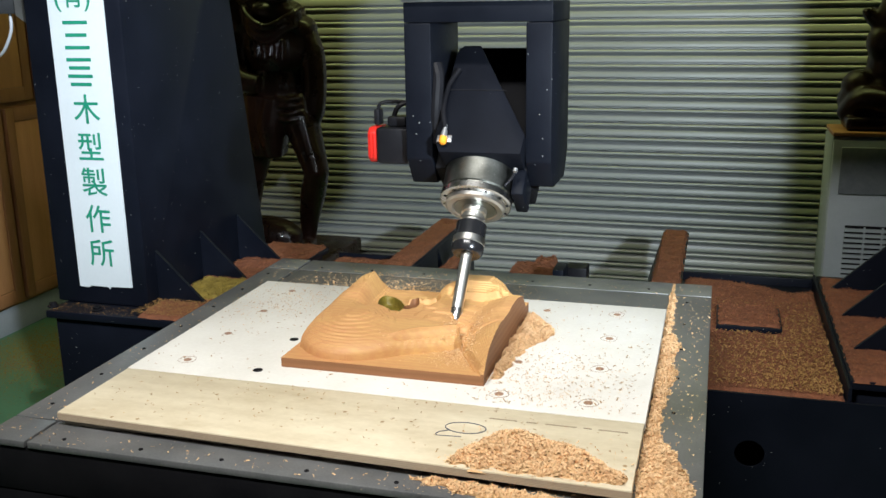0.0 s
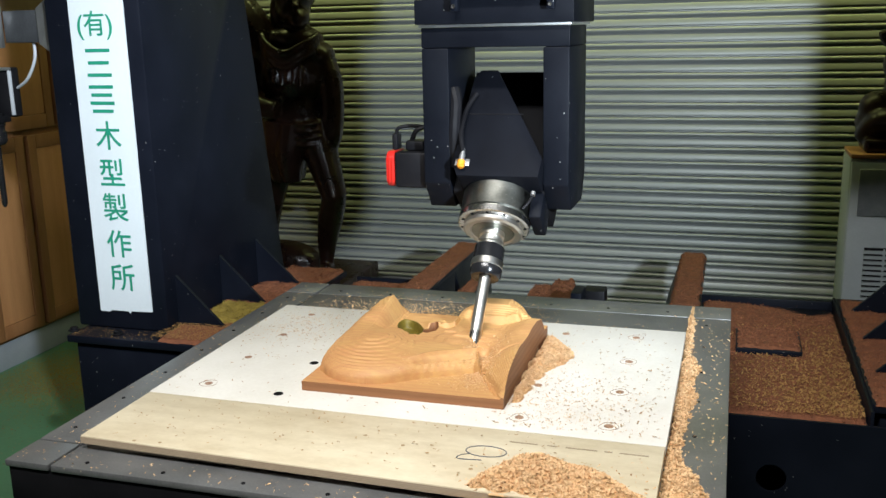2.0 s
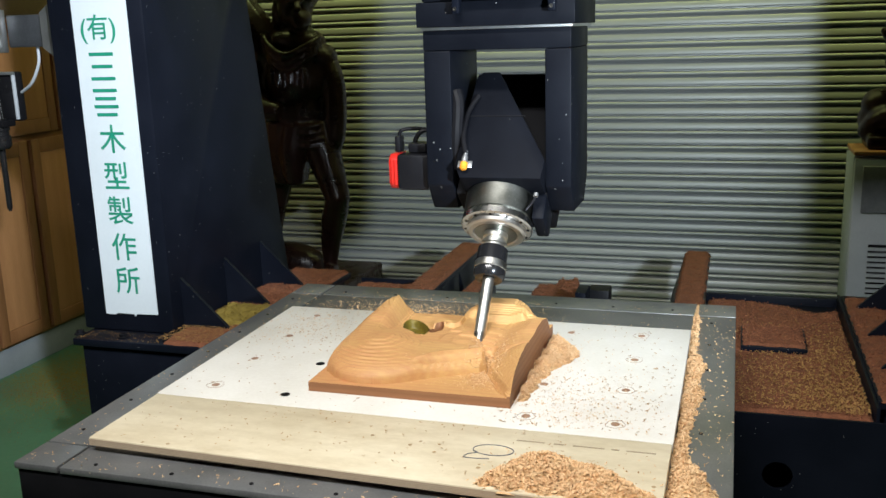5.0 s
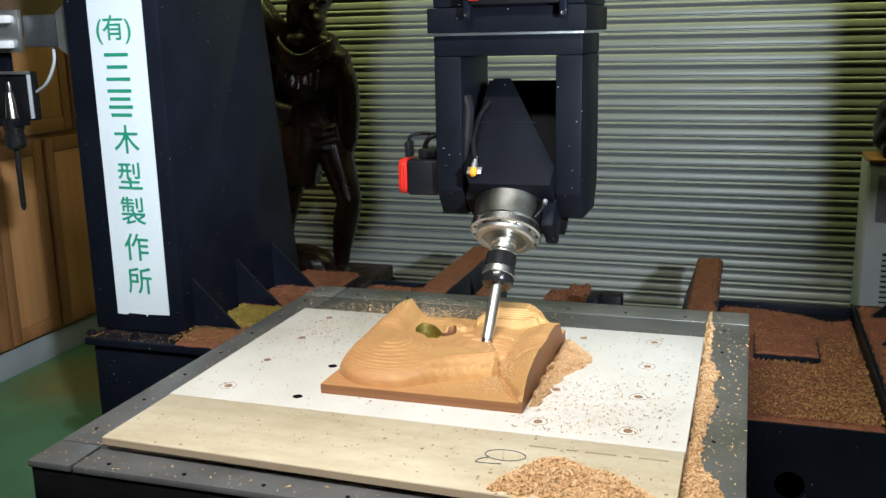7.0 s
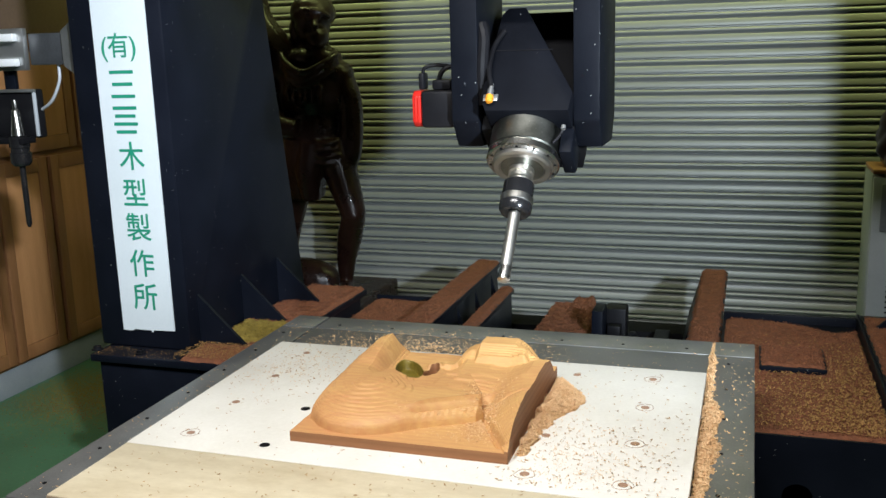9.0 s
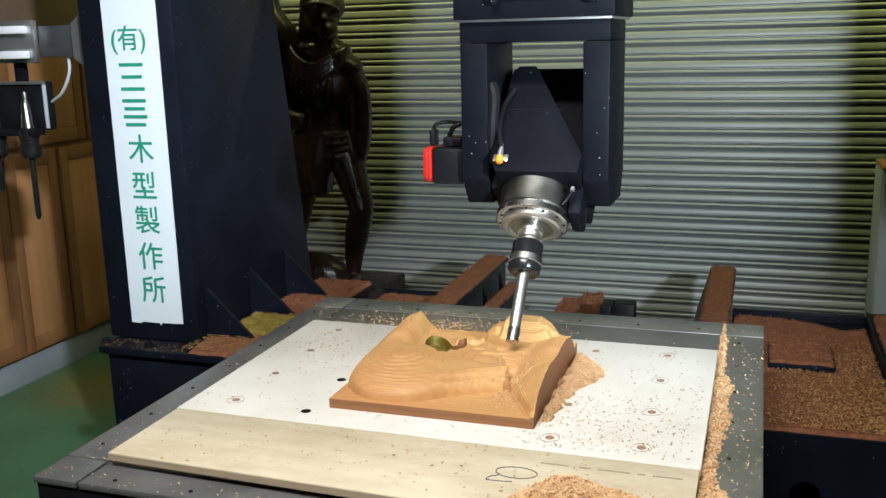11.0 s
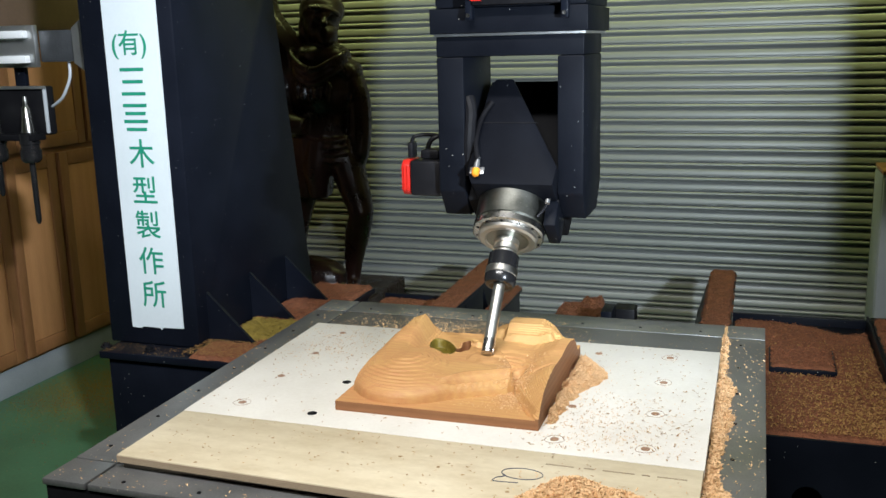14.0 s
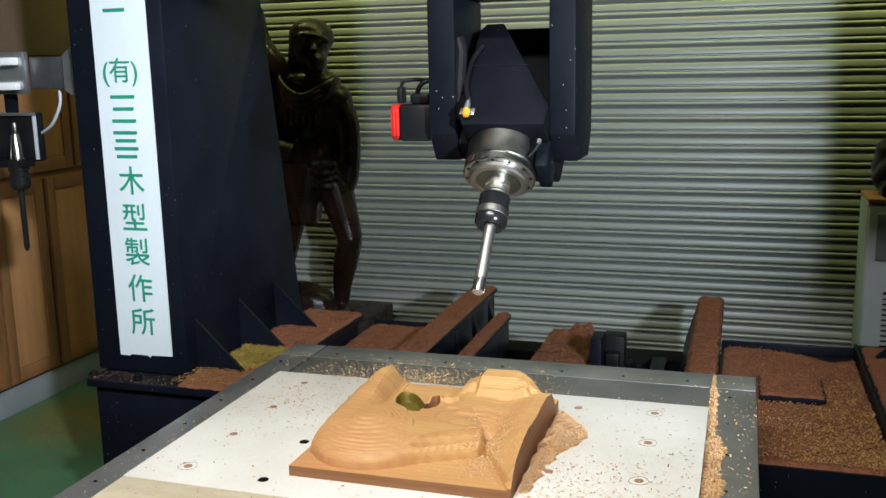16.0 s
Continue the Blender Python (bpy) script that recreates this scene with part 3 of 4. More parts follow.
def column(name, label, face, out, foot_left, foot_right, gusset_y):
    """A portal column: face is its inner side, out is -1 or 1 away from the table."""
    c = root(name, face + out * 0.16, 2.85, 0, label, "machine column", group="portal columns")
    lo, hi = sorted((face, face + out * 0.33))
    bm = bmesh.new()
    prism(bm, [(2.452, 0.637), (3.27, 0.637), (3.06, 1.80), (3.05, 1.858), (2.452, 1.858)], lo, hi, "x", bevel=0.008)
    part("post", bm, BLACK, c)
    bm = bmesh.new()
    box(bm, foot_left, foot_right, 2.357, 3.3, 0.612, 0.635, bevel=0.003)
    part("foot_plate", bm, BLACK, c)
    part("pedestal", B(foot_left + 0.02, foot_right - 0.02, 2.375, 3.28, 0.0, 0.611, bevel=0.004), BLACK, c)
    for gy in gusset_y:
        bm = bmesh.new()
        prism(bm, [(face - out * 0.001, 0.637), (face - out * 0.165, 0.637), (face - out * 0.165, 0.645), (face - out * 0.001, 0.805)], gy - 0.006, gy + 0.006, "y")
        part("gusset", bm, BLACK, c)
    for i in range(3):
        bolt(c, lo + 0.02 + i * 0.16, 2.40, 0.636)
    return c


def bed():
    cx = -0.6
    b = root("machine_bed", cx, 3.0, 0, "black welded machine bed with rails and side trays", "machine bed")
    for x0, x1, y1 in ((-1.168, -1.056, 4.03), (-0.178, -0.074, 4.03)):
        rail = part("rail_beam", B(x0, x1, 1.0, y1, 0.572, 0.590, bevel=0.003), BLACK, b)
        part("web", B(x0 + 0.012, x1 - 0.012, 1.0, y1 - 0.01, 0.25, 0.571), BLACK, rail)
    for x0, x1, y1, top in ((-0.955, -0.90, 3.64, 0.578), (-0.33, -0.275, 3.64, 0.44)):
        guide = part("guide_rail", B(x0, x1, 1.0, y1, top - 0.02, top, bevel=0.003), BLACK, b)
        part("web", B(x0 + 0.008, x1 - 0.008, 1.0, y1 - 0.01, 0.25, top - 0.021), BLACK, guide)
    bm = bmesh.new()
    prism(bm, [(-0.182, 0.57), (-0.182, 0.25), (-0.255, 0.25), (-0.225, 0.42)], 3.30, 4.00, "y")
    part("brace", bm, BLACK, b)
    for yy in (3.1, 3.35, 3.6, 3.85):
        bm = bmesh.new()
        prism(bm, [(-1.055, 0.45), (-1.055, 0.57), (-1.02, 0.45)], yy, yy + 0.012, "y")
        part("rib", bm, BLACK, b)
    part("cross_beam", B(-1.40, 0.35, 3.66, 3.80, 0.10, 0.42), SHADE_BLACK, b)
    part("cross_beam", B(-1.40, 0.35, 2.5, 2.7, 0.10, 0.42), SHADE_BLACK, b)
    part("skid", B(-1.40, 0.35, 1.05, 1.25, 0.10, 0.42), SHADE_BLACK, b)
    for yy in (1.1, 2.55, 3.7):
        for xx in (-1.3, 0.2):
            part("foot", B(xx, xx + 0.1, yy, yy + 0.1, 0.0, 0.099), SHADE_BLACK, b)
    tray = part("side_tray", B(-0.07, 0.352, 2.297, 3.285, 0.585, 0.598, bevel=0.002), BLACK, b)
    part("rear_lip", B(-0.07, 0.36, 3.286, 3.30, 0.50, 0.625), BLACK, tray)
    part("divider", B(0.353, 0.362, 2.30, 3.30, 0.52, 0.638, bevel=0.002), BLACK, tray)
    bm = bmesh.new()
    ring_o = [(-0.02, 0.12), (0.52, 0.12), (0.52, 0.604), (-0.02, 0.604)]
    hole = [(0.138 + 0.036 * math.cos(2 * math.pi * i / 32), 0.445 + 0.036 * math.sin(2 * math.pi * i / 32)) for i in range(32)]
    for y in (2.288, 2.296):
        ov = [bm.verts.new((x, y, z)) for x, z in ring_o]
        hv = [bm.verts.new((x, y, z)) for x, z in hole]
        edges = [bm.edges.new((ov[i], ov[(i + 1) % 4])) for i in range(4)] + [bm.edges.new((hv[i], hv[(i + 1) % 32])) for i in range(32)]
        bmesh.ops.triangle_fill(bm, use_beauty=True, edges=edges)
        if y == 2.288:
            first = (ov, hv)
    for a, c in ((first[0], ov), (first[1], hv)):
        for i in range(len(a)):
            bm.faces.new((a[i], a[(i + 1) % len(a)], c[(i + 1) % len(a)], c[i]))
    front = part("front_plate", bm, BLACK, b, round_shade=False)
    part("inner_wall", B(-0.02, 0.5, 2.40, 2.41, 0.12, 0.58, bevel=0), SHADE_BLACK, b)
    for xx, m, h in ((0.302, STEEL, 0.045), (0.362, ORANGE, 0.03), (0.41, STEEL, 0.05)):
        bm = bmesh.new()
        lathe(bm, [(0.011, 0), (0.011, h * 0.6), (0.007, h * 0.62), (0.007, h)], pose(xx, 2.24, 0.318), 14)
        part("valve_stub", bm, m if m is STEEL else OILED, front)
    part("pipe_shelf", B(0.25, 0.5, 2.2, 2.287, 0.30, 0.317), BLACK, b)
    part("cover_plate", B(0.045, 0.228, 2.742, 2.94, 0.606, 0.624, bevel=0.002), BLACK, tray)
    left = part("side_tray", B(-1.415, -1.17, 2.3, 3.42, 0.545, 0.556, bevel=0.002), BLACK, b)
    part("rear_lip", B(-1.415, -1.17, 3.421, 3.432, 0.50, 0.58), BLACK, left)
    m = root("drive_motor", -0.6, 3.25, 0.1, "black feed drive motor buried in brown chips", "motor")
    part("housing", B(-0.68, -0.50, 2.98, 3.42, 0.30, 0.565, bevel=0.008), BLACK_PLAIN, m)
    part("end_cap", B(-0.66, -0.53, 3.421, 3.55, 0.33, 0.545, bevel=0.012), BLACK_PLAIN, m)
    part("bracket", B(-0.70, -0.48, 2.9, 2.979, 0.10, 0.57), BLACK, m)
    part("connector", B(-0.452, -0.40, 2.99, 3.045, 0.42, 0.52, bevel=0.01), BLACK_PLAIN, m)
    bm = bmesh.new()
    tube(bm, [(-0.44, 3.25, 0.52), (-0.39, 3.27, 0.525), (-0.37, 3.3, 0.48), (-0.37, 3.32, 0.2)], 0.014)
    part("cable", bm, BLACK_PLAIN, m)
    part("bracket", B(-0.478, -0.442, 2.98, 3.08, 0.30, 0.690, bevel=0.003), BLACK, m)
    part("terminal_box", B(-0.452, -0.379, 3.085, 3.16, 0.40, 0.672, bevel=0.006), BLACK_PLAIN, m)
    part("socket", B(-0.437, -0.392, 3.040, 3.084, 0.56, 0.625, bevel=0.006), BLACK_PLAIN, m)


# ---- sign ----
def sign():
    s = root("company_sign", -1.8, 2.451, 0.69, "tall white sign strip with green Japanese characters on the column", "sign")
    bm = bmesh.new()
    prism(bm, [(-1.893, 0.694), (-1.86, 0.692), (-1.85, 0.698), (-1.79, 0.697), (-1.785, 0.69), (-1.78, 0.698), (-1.704, 0.70), (-1.706, 2.0), (-1.895, 2.0)], 2.4475, 2.4515, "y")
    part("backing", bm, SIGN_WHITE, s, round_shade=False)

    def letters(body, x, z, size):
        cu = bpy.data.curves.new("lettering", "FONT")
        cu.body, cu.size, cu.extrude, cu.offset = body, size, 0.0006, size * 0.006
        cu.align_x, cu.align_y = "CENTER", "CENTER"
        tmp = new("lettering", cu)
        me = bpy.data.meshes.new_from_object(tmp)
        bpy.data.objects.remove(tmp)
        xs = [v.co.x for v in me.vertices]
        ys = [v.co.y for v in me.vertices]
        mid = Vector(((min(xs) + max(xs)) / 2, (min(ys) + max(ys)) / 2, 0))
        me.transform(pose(x, 2.4466, z, 90, 0, 0) @ Matrix.Translation(-mid))
        me.transform(Matrix.Translation(-ORIGIN[s.name]))
        me.materials.clear()
        me.materials.append(SIGN_GREEN)
        ob = new("character", me)
        ob.parent = s

    letters("(有)", -1.808, 1.577, 0.078)
    for body, z in (("木", 1.252), ("型", 1.140), ("製", 1.031), ("作", 0.916), ("所", 0.808)):
        letters(body, -1.799, z, 0.093)
    for z, n in ((1.468, 3), (1.361, 4)):
        for i in range(n):
            w = 0.036 if i % 2 else 0.042
            part("bar", B(-1.807 - w, -1.807 + w, 2.4462, 2.447, z + 0.036 - i * 0.072 / (n - 1) - 0.005, z + 0.036 - i * 0.072 / (n - 1) + 0.005, bevel=0), SIGN_GREEN, s, round_shade=False)
    part("bar", B(-1.85, -1.775, 2.4462, 2.447, 1.752, 1.762, bevel=0), SIGN_GREEN, s, round_shade=False)


# ---- tool changer ----
def tool_changer():
    t = root("tool_changer", -2.12, 2.5, 1.5, "tool changer arm with a held milling tool on the column", "tool changer")
    part("arm", B(-2.18, -1.985, 2.50, 2.53, 1.53, 1.628, bevel=0.004), ARM_GREY, t)
    bm = bmesh.new()
    prism(bm, [(-2.045, 1.632), (-2.0, 1.665), (-1.986, 1.70), (-1.986, 1.46), (-2.0, 1.495), (-2.045, 1.526)], 2.49, 2.4995, "y")
    part("web", bm, ALU, t, "bare steel web plate")
    part("slide_plate", B(-2.42, -2.181, 2.48, 2.50, 1.515, 1.645, bevel=0.003), ALU, t, "bare aluminium slide plate")
    for z in (1.605, 1.528):
        part("slide_block", B(-2.32, -2.20, 2.455, 2.479, z, z + 0.024, bevel=0.004), WHITE_PLASTIC, t, "white guide block")
    part("housing", B(-2.42, -2.182, 2.51, 2.545, 1.30, 1.455, bevel=0.006), BLACK_PLAIN, t)
    part("gripper", B(-2.44, -2.20, 2.45, 2.509, 1.285, 1.305, bevel=0.003), BLACK_PLAIN, t)
    part("housing_rim", B(-2.42, -2.180, 2.500, 2.5095, 1.446, 1.456, bevel=0.002), ALU, t)
    part("housing_rim", B(-2.190, -2.180, 2.500, 2.5095, 1.306, 1.4455, bevel=0.002), GREY_PLASTIC, t)
    for x, reach in ((-2.238, 1.012), (-2.372, 1.10)):
        bm = bmesh.new()
        lathe(bm, [(0.022, 1.311), (0.013, 1.390), (0.008, 1.396), (0.008, 1.412), (0.006, 1.425)], pose(x, 2.475, 0), 24)
        h = part("tool_holder", bm, STEEL, t, "steel taper tool holder")
        bm = bmesh.new()
        lathe(bm, [(0.024, 1.214), (0.031, 1.222), (0.033, 1.228), (0.033, 1.256), (0.029, 1.258), (0.029, 1.272), (0.032, 1.274), (0.032, 1.310)], pose(x, 2.475, 0), 24)
        part("collar", bm, BLACK_GLOSS, h, "black tool collar")
        bm = bmesh.new()
        lathe(bm, [(0.004, reach), (0.009, reach + 0.012), (0.0095, 1.2135)], pose(x, 2.475, 0), 20)
        part("cutter", bm, BLACK_GLOSS, h)
    bm = bmesh.new()
    tube(bm, [(-2.09, 2.52, 1.53), (-2.085, 2.51, 1.48), (-2.12, 2.51, 1.42), (-2.18, 2.53, 1.39)], 0.005)
    part("hose", bm, GREY_PLASTIC, t, "grey flexible hose")
    part("link_bracket", B(-2.3, -2.26, 2.51, 2.53, 1.455, 1.53), BLACK, t)


# ---- moving table ----
CARRIED = []


def carried(ob):
    CARRIED.append(ob)
    return ob


def table():
    t = root("machine_table", -0.6, 1.9, 0.8, "dark planed iron machine table with bolted edge strips", "machine table")
    x0, x1, y0, y1 = -1.232, 0.026, 1.294, 2.554
    part("core", B(x0 + 0.004, x1 - 0.004, y0 + 0.004, y1 - 0.004, 0.70, 0.7865, bevel=0.002), SHADE_BLACK, t)
    part("underframe", B(x0 + 0.03, x1 - 0.03, y0 + 0.02, y1 - 0.02, 0.605, 0.699, bevel=0.004), SHADE_BLACK, t)
    strips = [(x0, -1.139, 1.388, 2.445), (x0, -1.139, y0, 1.384), (-1.133, -0.075, y0, 1.384), (-0.068, x1, y0, 2.445),
              (x0, -1.139, 2.449, y1), (-1.133, -0.075, 2.449, y1), (-0.068, x1, 2.449, y1), (-1.133, -0.078, 1.39, 2.445)]
    for a, b, c, d in strips:
        s = part("top_plate", B(a, b, c, d, 0.787, 0.80, bevel=0.002), TABLE_IRON, t)
        if d - c > 0.9 and b - a < 0.2:
            for k in range(7):
                bm = bmesh.new()
                lathe(bm, [(0.004, 0), (0.004, 0.0014), (0.0026, 0.0016), (0.0024, 0.0006)], pose((a + b) / 2 - 0.012, c + 0.06 + k * (d - c - 0.12) / 6, 0.8), 12)
                part("screw", bm, BLACK_PLAIN, s)
        elif d - c < 0.2 and b - a > 0.9:
            for k in range(7):
                bm = bmesh.new()
                lathe(bm, [(0.004, 0), (0.004, 0.0014), (0.0026, 0.0016), (0.0024, 0.0006)], pose(a + 0.06 + k * (b - a - 0.12) / 6, (c + d) / 2 - 0.02, 0.8), 12)
                part("screw", bm, BLACK_PLAIN, s)
    part("apron", B(x0 + 0.01, x1 - 0.01, y0 + 0.006, y0 + 0.02, 0.45, 0.698, bevel=0.002), SHADE_BLACK, t)
    carried(t)
    p = carried(root("base_board", -0.6, 1.8, 0.8, "plywood base board with a white-faced milled area", "board"))
    part("packer", B(-1.112, -0.084, 1.372, 2.226, 0.8005, 0.812, bevel=0.001), PACKER, p, "dark packing board")
    bm = bmesh.new()
    prism(bm, [(-1.12, 1.366), (-0.078, 1.334), (-0.078, 1.5785), (-1.12, 1.588)], 0.8125, 0.828, "z", bevel=0.0012)
    part("plywood_panel", bm, PLY, p)
    bm = bmesh.new()
    prism(bm, [(-1.1205, 1.3655), (-0.0775, 1.3335), (-0.0775, 1.345), (-1.1205, 1.377)], 0.8128, 0.8255, "z")
    part("edge_ply", bm, PLY_EDGE, p)
    bm = bmesh.new()
    prism(bm, [(-1.122, 1.5895), (-0.0765, 1.580), (-0.0765, 2.234), (-1.122, 2.232)], 0.8125, 0.8282, "z", bevel=0.0012)
    part("white_panel", bm, WHITE_BOARD, p, "white faced board panel speckled with chips")
    for x, y in ((-0.186, 2.164), (-0.185, 1.996), (-0.184, 1.814), (-0.184, 1.642), (-0.352, 1.642), (-1.024, 1.659), (-1.021, 1.827), (-1.015, 1.994), (-1.018, 2.162), (-0.351, 2.156), (-0.35, 1.812)):
        bm = bmesh.new()
        lathe(bm, [(0.0085, 0), (0.0085, 0.0006), (0.007, 0.0008)], pose(x, y, 0.8282), 20)
        plug = part("plug", bm, PLUG, p, "reddish wooden screw plug")
        if x > -0.3 or y < 1.7:
            bm = bmesh.new()
            tube(bm, [(x + 0.016 * math.cos(k) * (1.1 + 0.12 * math.sin(3 * k + 40 * y)), y + 0.018 * math.sin(k + 0.1), 0.8286) for k in np.linspace(0, 6.6, 12)], 0.00045, 4)
            part("pencil_ring", bm, PLUG, plug)
    # Flat black discs carry the shade of open screw holes as colour.
    for x, y in ((-0.858, 1.826), (-0.853, 1.641)):
        bm = bmesh.new()
        lathe(bm, [(0.010, 0), (0.010, 0.0006), (0.009, 0.0008)], pose(x, y, 0.8282), 20)
        part("screw_hole", bm, SHADE_BLACK, p, "dark open screw hole")
    bm = bmesh.new()
    loop = [(-0.376 + 0.036 * math.cos(a), 1.484 + 0.021 * math.sin(a)) for a in np.linspace(3.7, 10.2, 18)]
    loop += [(-0.415, 1.460), (-0.417, 1.446), (-0.375, 1.449)]
    tube(bm, [(x, y, 0.8284) for x, y in loop], 0.0010, 4)
    part("pen_drawing", bm, INK, p, "dark pen doodle")
    for x, w in ((-0.345, 0.05), (-0.278, 0.018), (-0.245, 0.055), (-0.178, 0.014), (-0.152, 0.05)):
        part("note_bar", B(x, x + w, 1.531, 1.535, 0.8281, 0.8286, bevel=0), FAINT, p, "faint pencil bar", round_shade=False)


def noise_field(u, v):
    """Slow hand-like unevenness of the carved surface."""
    return 0.5 * np.sin(u * 17 + 2.1 * np.sin(v * 9)) * np.sin(v * 13 + 1.3) + 0.3 * np.sin(u * 31 + v * 23) * np.sin(v * 37 - u * 11)


def work_height(u, v):
    """The carved relief: height over the board for u, v from 0 to 1 across the blank."""
    def step(a, b, x):
        t = np.clip((x - a) / (b - a), 0, 1)
        return t * t * (3 - 2 * t)

    def bell(cu, cv, su, sv):
        return np.exp(-((u - cu) / su) ** 2 - ((v - cv) / sv) ** 2)
    front = np.interp(u, [0, 0.03, 0.1, 0.2, 0.32, 0.45, 0.56, 0.66, 0.78, 0.82, 0.9], [0.28, 0.15, 0.075, 0.03, 0.025, 0.075, 0.165, 0.215, 0.275, 0.36, 0.4])
    front = sum(np.interp(u + o, [0, 0.03, 0.1, 0.2, 0.32, 0.45, 0.56, 0.66, 0.78, 0.82, 0.9], [0.28, 0.15, 0.075, 0.03, 0.025, 0.075, 0.165, 0.215, 0.275, 0.36, 0.4]) for o in np.linspace(-0.06, 0.06, 9)) / 9 * step(0.03, 0.10, u) * (1 - step(0.68, 0.74, u)) + front * (1 - step(0.03, 0.10, u) * (1 - step(0.68, 0.74, u)))
    width = np.interp(u, [0, 0.4, 0.52, 0.6, 0.8], [0.20, 0.19, 0.11, 0.035, 0.025])
    d = v - front
    rise = np.where(d > 0, np.clip(1 - (1 - np.clip(d / width, 0, 1)) ** 2, 0, 1) ** 0.34, 0)
    rise = rise * np.sqrt(np.clip(1 - (1 - np.clip((u + 0.01) / 0.10, 0, 1)) ** 2, 0.0, 1))
    top = 0.060 + 0 * u
    top = top + 0.019 * bell(0.27, 0.34, 0.15, 0.17) + 0.012 * bell(0.05, 0.62, 0.12, 0.3)
    ridge = 0.13 + 0.06 * (1 - v)
    crest = np.clip(np.where(u < ridge, 1 - (ridge - u) / 0.16, 1 - (u - ridge) / 0.055), 0, 1)
    top = top + 0.031 * crest * np.clip((v - 0.42) / 0.45, 0, 1) * (1 - step(0.90, 0.965, v))
    top = top - 0.016 * step(0.52, 0.74, v) * step(0.15, 0.22, u) * (1 - step(0.50, 0.60, u))
    top = top - 0.007 * bell(0.45, 0.5, 0.12, 0.1) - 0.007 * bell(0.17, 0.56, 0.09, 0.07)
    top = top + 0.005 * bell(0.46, 0.70, 0.03, 0.05) + 0.004 * bell(0.52, 0.64, 0.025, 0.03) - 0.004 * bell(0.50, 0.80, 0.03, 0.03)
    top = top + 0.011 * step(0.385, 0.40, u) * (1 - step(0.545, 0.56, u)) * step(0.715, 0.735, v) * (1 - step(0.80, 0.82, v)) * (1 - 0.7 * bell(0.47, 0.74, 0.014, 0.04))
    top = top + 0.0022 * noise_field(u, v)
    block = step(0.50, 0.55, u) * step(0.79, 0.86, v)
    knob = step(0.615, 0.64, u) * (1 - step(0.87, 0.91, u)) * step(0.755, 0.785, v) * (1 - 0.35 * bell(0.63, 0.77, 0.05, 0.03))
    top = top + 0.016 * block + 0.017 * knob
    top = top + 0.010 * (1 - step(0.02, 0.14, v - front)) * step(0.46, 0.62, u) * (1 - step(0.8, 0.82, u))
    body = 0.020 + rise * (top - 0.020)
    lip = step(0.46, 0.56, u) * (1 - step(0.80, 0.815, u)) * (d > 0) * (d < 0.075)
    ledge = np.interp(d, [0, 0.012, 0.03, 0.04, 0.05, 0.062, 0.08], [0.030, 0.040, 0.046, 0.045, 0.039, 0.050, 0.062]) + 0.0006 * np.sin(u * 210) * (d < 0.04)
    body = body * (1 - lip) + np.minimum(body, ledge) * lip
    profile = np.interp(v, [0, 0.04, 0.10, 0.25, 0.44, 0.72, 0.83, 0.88, 0.92, 1.0], [0.022, 0.046, 0.064, 0.078, 0.081, 0.079, 0.068, 0.05, 0.03, 0.03])
    gully = np.interp(v, [0, 0.05, 0.33, 0.5, 0.7], [0.985, 0.955, 0.80, 0.72, 0.6])
    side = 0.024 + (profile - 0.024) * step(0.0, 1.0, (u - gully) / (1.02 - gully)) ** 0.75
    near = 1 - step(0.35, 0.62, v)
    flank = np.where(u > gully, side, 0.0)
    body = np.where(u > gully, body * (1 - near) + flank * near, body)
    edge = step(0.80, 0.97, u)
    body = body * (1 - edge * (1 - near)) + np.maximum(profile, 0.03) * edge * (1 - near) + 0.022 * np.maximum(block, knob) * edge * (1 - step(0.88, 0.97, u))
    body = body * (1 - step(0.955, 0.985, v)) + 0.030 * step(0.955, 0.985, v)
    pit = step(1.0, 0.8, ((u - 0.315) / 0.095) ** 2 + ((v - 0.68 + 1.0 * (u - 0.31)) / 0.115) ** 2)
    pit2 = step(1.0, 0.7, ((u - 0.432) / 0.036) ** 2 + ((v - 0.665) / 0.085) ** 2)
    body = body - np.maximum(0.021 * pit, 0.030 * pit2) * (body > 0.03)
    body = body - 0.016 * bell(0.80, 0.44, 0.025, 0.02) - 0.010 * step(0.02, 0.0, np.abs(u - gully) - 0.004) * (v < 0.36) * (v > 0.04)
    body = body + 0.004 * bell(0.5, 0.68, 0.02, 0.03) + 0.006 * bell(0.47, 0.74, 0.025, 0.03) - 0.005 * bell(0.58, 0.6, 0.03, 0.018) - 0.004 * bell(0.62, 0.52, 0.04, 0.015)
    terr = 0.0036
    q = body / terr
    cut = np.floor(q) * terr + terr * np.clip((q - np.floor(q) - 0.5) * 4 + 0.5, 0, 1)
    rough_cut = np.clip(0.62 + 0.55 * np.sin(u * 7.3 + 1.0) * np.sin(v * 8.1 + 0.4), 0.25, 0.95)
    return np.maximum(np.where(body > 0.024, (1 - rough_cut) * body + rough_cut * cut, body), 0.004)


